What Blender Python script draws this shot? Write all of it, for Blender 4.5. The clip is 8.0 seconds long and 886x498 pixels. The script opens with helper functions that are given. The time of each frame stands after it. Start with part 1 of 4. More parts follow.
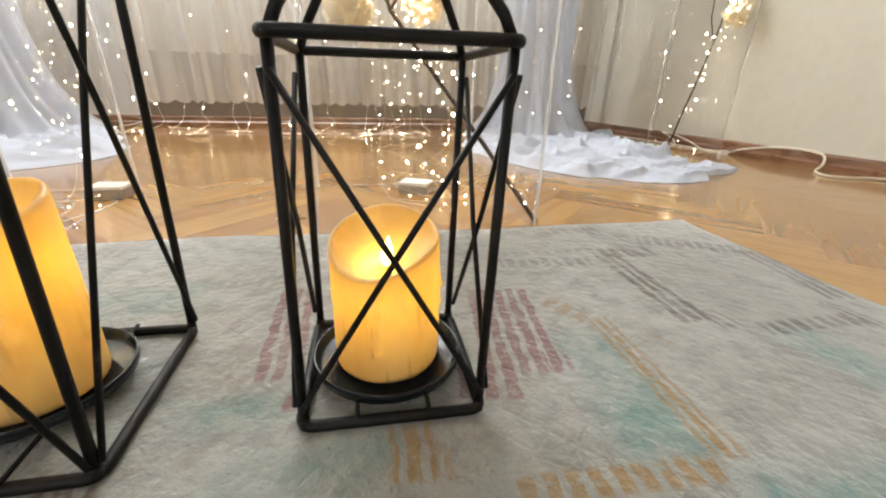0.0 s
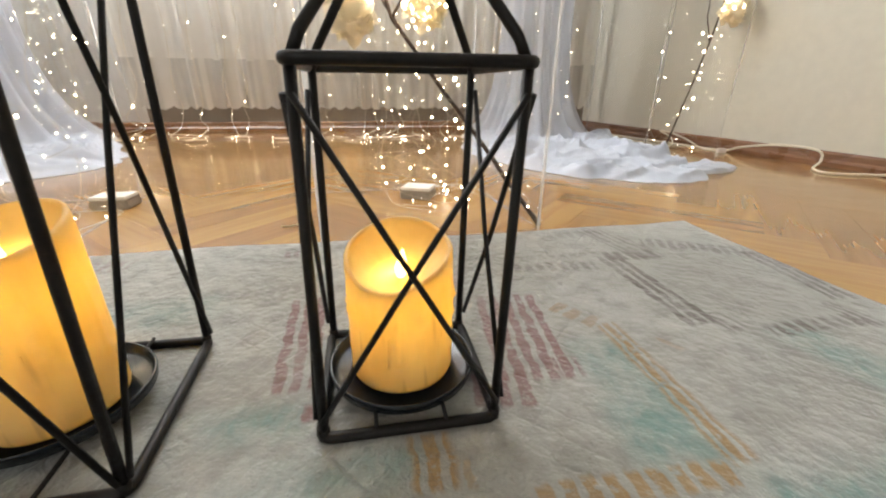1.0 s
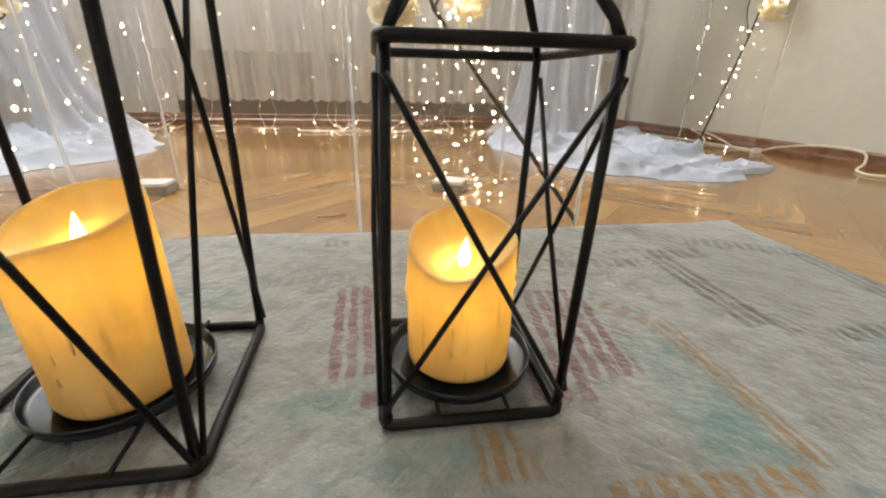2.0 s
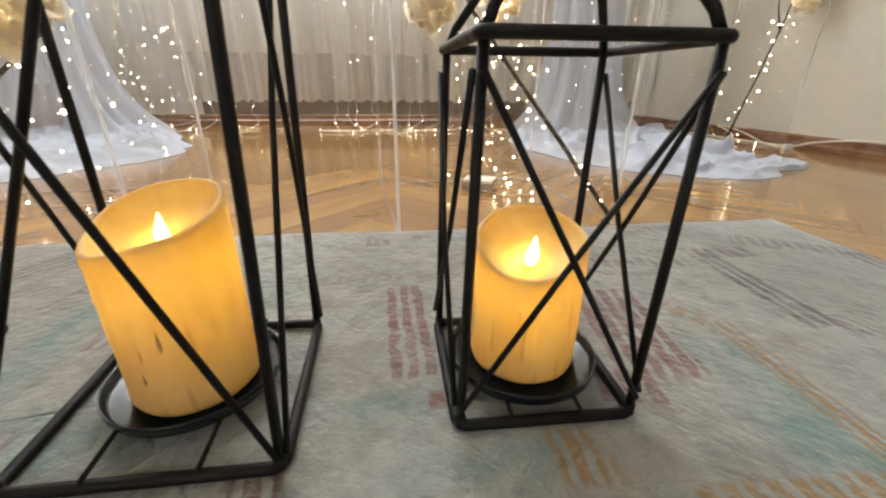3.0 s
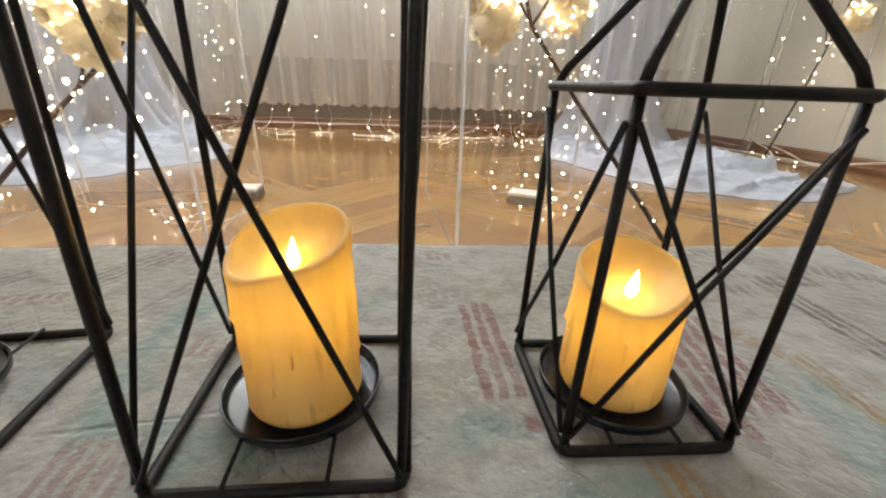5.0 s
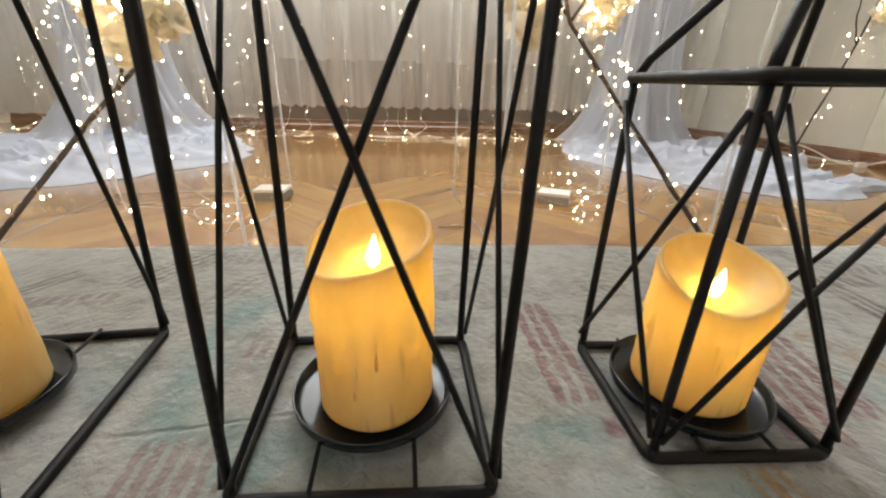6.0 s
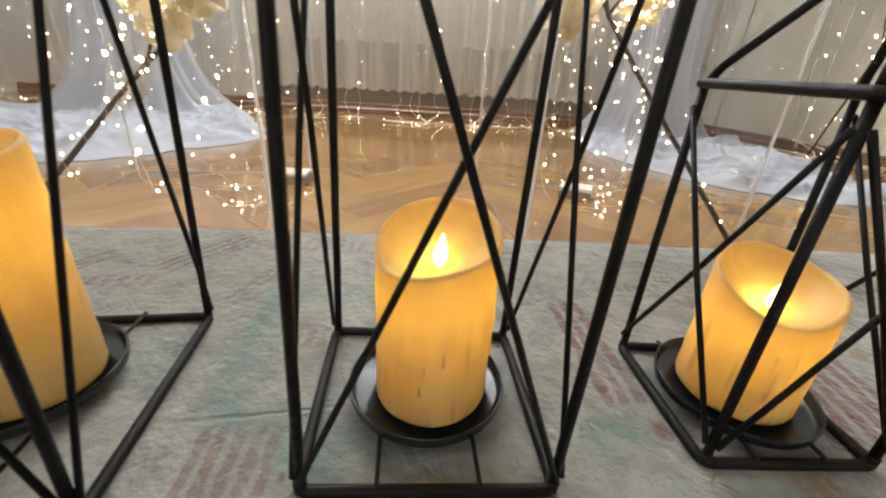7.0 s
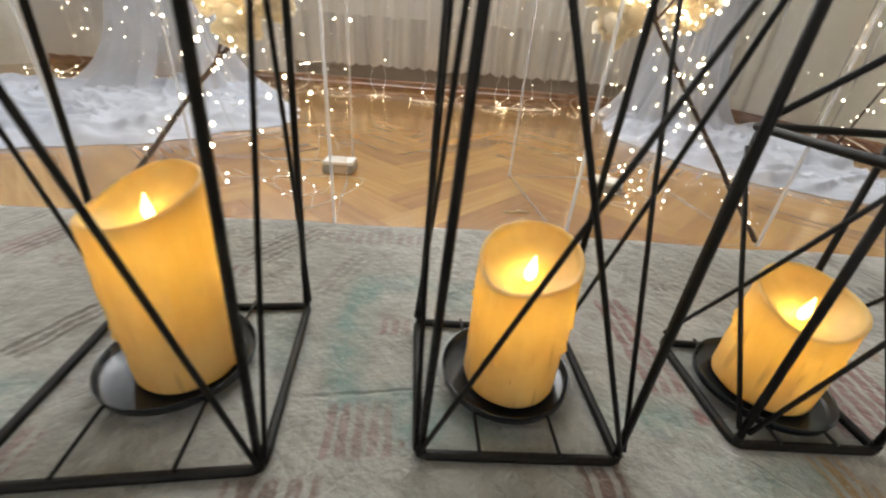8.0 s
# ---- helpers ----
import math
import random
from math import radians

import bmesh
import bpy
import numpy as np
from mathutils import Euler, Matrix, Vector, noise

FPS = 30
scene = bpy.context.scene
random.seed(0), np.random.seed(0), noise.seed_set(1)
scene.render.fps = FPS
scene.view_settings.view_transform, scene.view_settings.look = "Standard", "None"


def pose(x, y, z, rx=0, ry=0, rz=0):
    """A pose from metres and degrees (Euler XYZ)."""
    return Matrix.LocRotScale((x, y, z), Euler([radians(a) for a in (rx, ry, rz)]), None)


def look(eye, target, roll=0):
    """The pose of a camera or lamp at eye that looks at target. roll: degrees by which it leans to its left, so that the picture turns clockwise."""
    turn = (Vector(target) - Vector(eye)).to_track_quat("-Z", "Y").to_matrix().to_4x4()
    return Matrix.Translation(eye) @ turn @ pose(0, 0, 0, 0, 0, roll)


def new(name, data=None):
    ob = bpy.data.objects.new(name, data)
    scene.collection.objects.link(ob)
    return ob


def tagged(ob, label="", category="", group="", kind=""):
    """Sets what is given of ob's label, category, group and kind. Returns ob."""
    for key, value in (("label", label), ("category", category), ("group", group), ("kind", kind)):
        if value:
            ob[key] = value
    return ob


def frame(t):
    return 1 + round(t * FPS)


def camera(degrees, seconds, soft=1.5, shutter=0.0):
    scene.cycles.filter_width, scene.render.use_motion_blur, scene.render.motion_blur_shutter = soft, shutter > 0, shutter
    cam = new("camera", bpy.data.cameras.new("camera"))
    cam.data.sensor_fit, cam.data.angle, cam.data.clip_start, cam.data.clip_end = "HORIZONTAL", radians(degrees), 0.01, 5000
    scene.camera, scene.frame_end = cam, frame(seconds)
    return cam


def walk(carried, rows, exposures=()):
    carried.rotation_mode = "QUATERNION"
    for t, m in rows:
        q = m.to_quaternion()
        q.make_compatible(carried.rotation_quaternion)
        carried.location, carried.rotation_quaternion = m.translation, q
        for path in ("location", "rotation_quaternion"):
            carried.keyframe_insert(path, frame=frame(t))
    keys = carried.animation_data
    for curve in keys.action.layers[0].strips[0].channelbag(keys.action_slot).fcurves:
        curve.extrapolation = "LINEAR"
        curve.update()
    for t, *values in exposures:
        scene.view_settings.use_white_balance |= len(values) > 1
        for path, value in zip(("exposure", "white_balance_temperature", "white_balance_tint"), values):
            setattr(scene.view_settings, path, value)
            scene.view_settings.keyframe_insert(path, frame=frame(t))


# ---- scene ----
cam = camera(96.8, 8.0, soft=2.1, shutter=0.5)
PATH = [
    (0, (0.108, 0.157, 0.197), (0.039, 2.002, -0.573), 1.4),
    (0.5, (0.111, 0.155, 0.205), (0.043, 2.0, -0.564), 1.0),
    (1, (0.098, 0.155, 0.206), (0.036, 2.0, -0.563), 0.5),
    (1.5, (0.082, 0.155, 0.202), (-0.018, 1.995, -0.576), 1.2),
    (3, (0.027, 0.153, 0.198), (-0.165, 1.979, -0.593), 0.4),
    (3.5, (0.01, 0.147, 0.2), (-0.236, 1.969, -0.588), 1.3),
    (4, (-0.007, 0.145, 0.204), (-0.25, 1.964, -0.591), 1.3),
    (5.5, (-0.055, 0.141, 0.219), (-0.322, 1.966, -0.554), 2.1),
    (6, (-0.081, 0.141, 0.21), (-0.376, 1.962, -0.563), 1.3),
    (6.5, (-0.097, 0.149, 0.205), (-0.366, 1.947, -0.629), 1.9),
    (7, (-0.122, 0.137, 0.216), (-0.406, 1.931, -0.621), 3.6),
    (7.5, (-0.145, 0.116, 0.237), (-0.399, 1.877, -0.675), 4.1),
    (8, (-0.178, 0.093, 0.262), (-0.482, 1.82, -0.7), 4.7),
]
walk(cam, [(t, look(eye, target, roll)) for t, eye, target, roll in PATH],
     exposures=[(0.0, -0.20), (1.5, -0.40), (3.0, -0.53), (5.5, -0.54), (8.0, -0.62)])

# ---- light ----
world = bpy.data.worlds.new("sky")
scene.world = world
world.use_nodes = True
sky = world.node_tree.nodes.new("ShaderNodeTexSky")
sky.sky_type, sky.sun_disc = "NISHITA", False
sky.sun_elevation, sky.sun_rotation = radians(38), radians(200)
world.node_tree.links.new(sky.outputs[0], world.node_tree.nodes["Background"].inputs[0])
world.node_tree.nodes["Background"].inputs[1].default_value = 0.12

FLOOR = -0.014
YAW = radians(13.0)
BACK_B, CORNER = Vector((0.795, 2.51)), Vector((0.795, 2.51))


def window_light(name, eye, target, w, h, power, colour):
    data = bpy.data.lights.new(name, "AREA")
    data.shape, data.size, data.size_y, data.energy, data.color = "RECTANGLE", w, h, power, colour
    ob = new(name, data)
    ob.matrix_world = look(eye, target)
    return ob


window_light("window_daylight_back", (-1.08, 2.31, 1.68), (-0.82, 0.96, 0.3), 2.5, 1.4, 272, (0.94, 0.97, 1.0))
window_light("window_daylight_front", (-0.4, -2.42, 1.65), (-0.2, 1.2, 0.2), 2.0, 1.4, 16.0, (1.0, 0.98, 0.95))


# ---- materials ----
class Nodes:
    """Short hand for one material's node tree."""

    def __init__(self, name):
        self.mat = bpy.data.materials.new(name)
        self.mat.use_nodes = True
        self.tree = self.mat.node_tree
        self.bsdf = self.tree.nodes["Principled BSDF"]
        self.out = self.tree.nodes["Material Output"]

    def node(self, kind, **settings):
        n = self.tree.nodes.new(kind)
        for key, value in settings.items():
            setattr(n, key, value)
        return n

    def link(self, a, b):
        self.tree.links.new(a, b)

    def put(self, socket, value):
        if hasattr(value, "is_linked") or hasattr(value, "links"):
            self.link(value, socket)
        else:
            socket.default_value = value

    def math(self, op, a, b=0.0, c=0.0, clamp=False):
        n = self.node("ShaderNodeMath", operation=op, use_clamp=clamp)
        for i, v in enumerate((a, b, c)):
            self.put(n.inputs[i], v)
        return n.outputs[0]

    def coords(self, which="Object"):
        return self.node("ShaderNodeTexCoord").outputs[which]

    def scaled(self, vec, s):
        n = self.node("ShaderNodeMapping")
        n.inputs["Scale"].default_value = s
        self.link(vec, n.inputs["Vector"])
        return n.outputs[0]

    def noise(self, vec, scale, detail=4.0, rough=0.55, distort=0.0):
        n = self.node("ShaderNodeTexNoise")
        self.link(vec, n.inputs["Vector"])
        n.inputs["Scale"].default_value, n.inputs["Detail"].default_value = scale, detail
        n.inputs["Roughness"].default_value, n.inputs["Distortion"].default_value = rough, distort
        return n.outputs["Fac"]

    def ramp(self, fac, lo, hi, a=0.0, b=1.0):
        n = self.node("ShaderNodeMapRange", interpolation_type="SMOOTHSTEP")
        self.put(n.inputs[0], fac)
        for i, v in zip((1, 2, 3, 4), (lo, hi, a, b)):
            n.inputs[i].default_value = v
        return n.outputs[0]

    def mix(self, fac, a, b, blend="MIX"):
        n = self.node("ShaderNodeMix", data_type="RGBA", blend_type=blend)
        self.put(n.inputs[0], fac)
        for i, v in ((6, a), (7, b)):
            if isinstance(v, tuple):
                n.inputs[i].default_value = (*v, 1)
            else:
                self.link(v, n.inputs[i])
        return n.outputs[2]

    def bump(self, height, strength, distance):
        n = self.node("ShaderNodeBump")
        n.inputs["Strength"].default_value, n.inputs["Distance"].default_value = strength, distance
        self.link(height, n.inputs["Height"])
        self.link(n.outputs[0], self.bsdf.inputs["Normal"])
        return n.outputs[0]

    def base(self, colour, rough=0.5, metal=0.0):
        if isinstance(colour, tuple):
            self.bsdf.inputs["Base Color"].default_value = (*colour, 1)
        else:
            self.link(colour, self.bsdf.inputs["Base Color"])
        self.put(self.bsdf.inputs["Roughness"], rough)
        self.bsdf.inputs["Metallic"].default_value = metal
        return self


def plain(name, colour, rough=0.5, metal=0.0, vary=0.25, scale=60.0, relief=0.0):
    """A surface with mild mottling at two scales."""
    m = Nodes(name)
    co = m.coords()
    f = m.math("ADD", m.math("MULTIPLY", m.noise(co, scale), 0.6), m.math("MULTIPLY", m.noise(co, scale / 9), 0.4))
    lo, hi = tuple(c * (1 - vary) for c in colour), tuple(min(1, c * (1 + vary)) for c in colour)
    m.base(m.mix(m.ramp(f, 0.3, 0.7), lo, hi), m.ramp(f, 0.3, 0.7, rough * 0.85, min(1, rough * 1.15)), metal)
    if relief:
        m.bump(m.noise(co, scale * 4), 0.5, relief)
    return m.mat


def iron_material():
    m = Nodes("black_painted_iron")
    co = m.coords()
    f = m.noise(co, 240, 5)
    m.base(m.mix(m.ramp(f, 0.35, 0.75), (0.004, 0.0034, 0.003), (0.011, 0.009, 0.0075)), m.ramp(f, 0.3, 0.7, 0.42, 0.60), 0.0)
    m.bsdf.inputs["Specular IOR Level"].default_value = 0.27
    m.bump(f, 0.35, 0.0004)
    return m.mat


def wax_material(name, thin):
    """Warm ivory wax that lets light through."""
    m = Nodes(name)
    co = m.coords()
    streak = m.noise(m.scaled(co, (70, 70, 9)), 1.0, 3)
    cloud = m.noise(co, 28, 3)
    f = m.math("ADD", m.math("MULTIPLY", streak, 0.5), m.math("MULTIPLY", cloud, 0.5))
    run = m.ramp(m.noise(m.scaled(co, (120, 120, 13)), 1.0, 1.0, 0.4), 0.58, 0.70)
    sep = m.node("ShaderNodeSeparateXYZ")
    m.link(co, sep.inputs[0])
    run = m.math("MULTIPLY", run, m.ramp(sep.outputs[2], 0.072, 0.050))
    m.base(m.mix(m.math("MULTIPLY", run, 0.30), m.mix(m.ramp(f, 0.35, 0.65), (0.77, 0.64, 0.31), (0.83, 0.72, 0.39)), (0.42, 0.29, 0.13)), 0.42)
    m.bump(m.math("ADD", f, m.math("MULTIPLY", run, 0.5)), 0.35, 0.0014)
    tr = m.node("ShaderNodeBsdfTranslucent")
    m.link(m.mix(m.math("MULTIPLY", run, 0.62), m.mix(m.ramp(f, 0.38, 0.66), (0.79, 0.48, 0.068), (0.87, 0.57, 0.10)), (0.45, 0.25, 0.04)), tr.inputs[0])
    mx = m.node("ShaderNodeMixShader")
    mx.inputs[0].default_value = thin
    m.link(m.bsdf.outputs[0], mx.inputs[1])
    m.link(tr.outputs[0], mx.inputs[2])
    m.link(mx.outputs[0], m.out.inputs[0])
    return m.mat


def glow(name, colour, strength):
    m = Nodes(name)
    em = m.node("ShaderNodeEmission")
    em.inputs[0].default_value, em.inputs[1].default_value = (*colour, 1), strength
    m.link(em.outputs[0], m.out.inputs[0])
    return m.mat


def cloth_material(name, colour, see, thin, weave=900.0, ribs=None):
    """Thin woven cloth: part lets light through, part can be seen through. ribs: denser upright bands, by their tightness."""
    m = Nodes(name)
    co = m.coords()
    f = m.noise(co, 14, 4)
    m.base(m.mix(m.ramp(f, 0.3, 0.7), tuple(c * 0.93 for c in colour), colour), 0.85)
    m.bump(m.noise(co, weave, 2), 0.25, 0.0006)
    tr = m.node("ShaderNodeBsdfTranslucent")
    tr.inputs[0].default_value = (*colour, 1)
    mx = m.node("ShaderNodeMixShader")
    mx.inputs[0].default_value = thin
    m.link(m.bsdf.outputs[0], mx.inputs[1])
    m.link(tr.outputs[0], mx.inputs[2])
    clear = m.node("ShaderNodeBsdfTransparent")
    m2 = m.node("ShaderNodeMixShader")
    m.put(m2.inputs[0], m.ramp(m.noise(co, 5, 2), 0.3, 0.7, see * 0.8, see * 1.2))
    if ribs:
        band = m.noise(m.scaled(co, (ribs, ribs * 0.3, 0.6)), 1.0, 1.0)
        m.put(m2.inputs[0], m.ramp(band, 0.40, 0.60, see, see * 0.22))
    m.link(mx.outputs[0], m2.inputs[1])
    m.link(clear.outputs[0], m2.inputs[2])
    m.link(m2.outputs[0], m.out.inputs[0])
    return m.mat


def acrylic_material(name, tint, gloss):
    """Clear sheet: see-through, with a faint mirror gloss and a tint."""
    m = Nodes(name)
    clear = m.node("ShaderNodeBsdfTransparent")
    clear.inputs[0].default_value = (*tint, 1)
    shine = m.node("ShaderNodeBsdfGlossy")
    shine.inputs["Roughness"].default_value = 0.004
    shine.inputs[0].default_value = (1, 1, 1, 1)
    edge_on = m.node("ShaderNodeLayerWeight")
    edge_on.inputs[0].default_value = 0.5
    mx = m.node("ShaderNodeMixShader")
    m.link(m.math("MULTIPLY_ADD", m.math("POWER", edge_on.outputs["Facing"], 5.0), gloss, 0.045), mx.inputs[0])
    m.link(clear.outputs[0], mx.inputs[1])
    m.link(shine.outputs[0], mx.inputs[2])
    m.link(mx.outputs[0], m.out.inputs[0])
    return m.mat


def wood_material(name, dark, light, rough, coat, along=0):
    """Varnished wood, its grain along one axis, each piece with a tone of its own."""
    m = Nodes(name)
    co = m.coords()
    info = m.node("ShaderNodeObjectInfo").outputs["Random"]
    isl = m.node("ShaderNodeNewGeometry").outputs["Random Per Island"]
    rnd = m.math("FRACT", m.math("ADD", info, isl))
    shift = m.node("ShaderNodeVectorMath", operation="ADD")
    m.link(co, shift.inputs[0])
    comb = m.node("ShaderNodeCombineXYZ")
    m.link(m.math("MULTIPLY", rnd, 13.0), comb.inputs[0])
    m.link(m.math("MULTIPLY", rnd, 7.0), comb.inputs[1])
    m.link(comb.outputs[0], shift.inputs[1])
    s = [55.0, 55.0, 55.0]
    s[along] = 4.0
    grain = m.noise(m.scaled(shift.outputs[0], tuple(s)), 1.0, 3, 0.5, 0.6)
    fine = m.noise(m.scaled(shift.outputs[0], tuple(v * 6 for v in s)), 1.0, 2)
    f = m.math("ADD", m.math("MULTIPLY", grain, 0.88), m.math("MULTIPLY", fine, 0.12))
    col = m.mix(m.ramp(f, 0.34, 0.66), dark, light)
    tone = m.node("ShaderNodeHueSaturation")
    m.link(col, tone.inputs["Color"])
    m.link(m.ramp(rnd, 0.0, 1.0, 0.84, 1.12), tone.inputs["Value"])
    m.link(m.ramp(rnd, 0.0, 1.0, 0.495, 0.505), tone.inputs["Hue"])
    scuff = m.noise(co, 9, 5)
    m.base(tone.outputs[0], m.ramp(scuff, 0.3, 0.75, rough * 0.8, rough * 1.35))
    m.bsdf.inputs["Coat Weight"].default_value, m.bsdf.inputs["Coat Roughness"].default_value = coat, 0.085
    m.bump(m.math("ADD", m.math("MULTIPLY", f, 0.08), m.noise(co, 7, 2)), 0.10, 0.0004)
    return m.mat


def rug_material():
    """Cream plush with a worn, broken print of hatched bands in mauve, ochre, brown and teal."""
    m = Nodes("printed_plush_rug")
    co = m.coords()
    wob = m.node("ShaderNodeTexNoise")
    m.link(co, wob.inputs["Vector"])
    wob.inputs["Scale"].default_value, wob.inputs["Detail"].default_value = 60, 3
    off = m.node("ShaderNodeVectorMath", operation="MULTIPLY_ADD")
    m.link(wob.outputs["Color"], off.inputs[0])
    off.inputs[1].default_value, off.inputs[2].default_value = (0.008, 0.008, 0), (-0.004, -0.004, 0)
    add = m.node("ShaderNodeVectorMath", operation="ADD")
    m.link(co, add.inputs[0])
    m.link(off.outputs[0], add.inputs[1])
    p = add.outputs[0]
    wear = m.ramp(m.noise(co, 95, 4, 0.65), 0.31, 0.47)
    wide = m.ramp(m.noise(co, 14, 3), 0.25, 0.55, 0.45, 1.0)
    patchy = m.math("MULTIPLY", wear, wide)
    stain = m.math("MULTIPLY", wide, m.ramp(m.noise(m.scaled(co, (1.0, 0.35, 1.0)), 170, 3, 0.6), 0.34, 0.62, 0.60, 1.0))
    cloud, mid, pile = m.noise(co, 6, 4), m.noise(co, 38, 4), m.noise(co, 420, 3, 0.7)
    col = m.mix(m.ramp(cloud, 0.3, 0.7), (0.290, 0.287, 0.262), (0.390, 0.391, 0.365))
    col = m.mix(m.math("MULTIPLY", m.ramp(mid, 0.44, 0.66), 0.55), col, (0.215, 0.211, 0.188))

    def dot(axis):
        n = m.node("ShaderNodeVectorMath", operation="DOT_PRODUCT")
        m.link(p, n.inputs[0])
        n.inputs[1].default_value = (axis[0], axis[1], 0)
        return n.outputs["Value"]

    def band(col, cx, cy, angle, length, width, n, across, colour, amount, soft=0.003):
        a = radians(angle)
        ux, uy = math.cos(a), math.sin(a)
        u = m.math("SUBTRACT", dot((ux, uy)), cx * ux + cy * uy)
        v = m.math("SUBTRACT", dot((-uy, ux)), -cx * uy + cy * ux)
        mask = m.math("MULTIPLY", m.ramp(m.math("ABSOLUTE", u), length / 2 + soft, length / 2 - soft, 0, 1),
                      m.ramp(m.math("ABSOLUTE", v), width / 2 + soft, width / 2 - soft, 0, 1))
        if n:
            size = length if across else width
            ph = m.math("FRACT", m.math("MULTIPLY_ADD", u if across else v, n / size, 0.5))
            saw = m.math("ABSOLUTE", m.math("SUBTRACT", ph, 0.5))
            mask = m.math("MULTIPLY", mask, m.ramp(saw, 0.36, 0.26, 0, 1))
            mask = m.math("MULTIPLY", mask, patchy)
        else:
            mask = m.math("MULTIPLY", mask, m.math("MULTIPLY", stain, m.ramp(mid, 0.34, 0.60, 0.30, 1.0)))
        return m.mix(m.math("MULTIPLY", mask, amount, clamp=True), col, colour)

    mauve, ochre, taupe, teal, umber = (0.205, 0.118, 0.116), (0.295, 0.195, 0.09), (0.108, 0.094, 0.080), (0.165, 0.262, 0.242), (0.15, 0.09, 0.075)
    for row in TEAL:
        col = band(col, *row[:5], 0, False, teal, min(1.0, row[5] * (1.75 if row[0] > 0.1 else 2.2)), 0.014)
    for cx, cy, ang, ln, wd, n, across, tone, amt in HATCH:
        col = band(col, cx, cy, ang, ln, wd, n, across, {"m": mauve, "o": ochre, "t": taupe, "u": umber}[tone], min(1.0, amt * (1.25 if tone == "t" else 1.05)))
    col = m.mix(m.math("MULTIPLY", m.ramp(pile, 0.35, 0.75), 0.35), col, m.mix(0.6, col, (0.2, 0.19, 0.17)))
    m.base(col, 0.95)
    m.bsdf.inputs["Specular IOR Level"].default_value = 0.15
    m.bsdf.inputs["Sheen Weight"].default_value = 0.38
    # shade of small pits in the pile, put into the colour as dark specks
    dent_shade = m.ramp(m.noise(m.scaled(co, (1, 1.2, 1)), 170, 3, 0.6), 0.60, 0.72)
    col = m.mix(m.math("MULTIPLY", dent_shade, 0.36), col, (0.14, 0.132, 0.118))
    m.link(col, m.bsdf.inputs["Base Color"])
    pebble = m.node("ShaderNodeTexVoronoi", feature="SMOOTH_F1")
    m.link(p, pebble.inputs["Vector"])
    pebble.inputs["Scale"].default_value, pebble.inputs["Smoothness"].default_value = 130, 0.6
    lattice = None
    for angle in (58.0, -32.0):
        a = radians(angle)
        wave = m.math("ABSOLUTE", m.math("SINE", m.math("MULTIPLY", dot((math.cos(a), math.sin(a))), math.pi / 0.019)))
        groove = m.ramp(wave, 0.0, 0.38, 1.0, 0.0)
        lattice = groove if lattice is None else m.math("MAXIMUM", lattice, groove)
    lattice = m.math("MULTIPLY", lattice, m.ramp(m.noise(co, 9, 2), 0.46, 0.62))
    a = radians(20.5)
    along = m.math("ABSOLUTE", m.math("SUBTRACT", dot((math.cos(a), math.sin(a))), -0.262 * math.cos(a) + 0.306 * math.sin(a)))
    over = m.math("ABSOLUTE", m.math("SUBTRACT", dot((-math.sin(a), math.cos(a))), 0.262 * math.sin(a) + 0.306 * math.cos(a)))
    fold = m.math("MULTIPLY", m.ramp(over, 0.0, 0.0035, 1.0, 0.0), m.ramp(along, 0.03, 0.08, 1.0, 0.0))
    h = m.math("ADD", m.math("MULTIPLY", m.noise(co, 24, 3, 0.5), 1.2), m.math("MULTIPLY", m.noise(co, 74, 3, 0.6), 0.75))
    h = m.math("ADD", h, m.math("MULTIPLY", pebble.outputs["Distance"], -0.22))
    h = m.math("ADD", h, m.math("MULTIPLY_ADD", pile, 0.15, m.math("MULTIPLY", lattice, -0.10)))
    h = m.math("SUBTRACT", h, m.math("MULTIPLY", fold, 0.35))
    m.bump(h, 0.70, 0.010)
    return m.mat


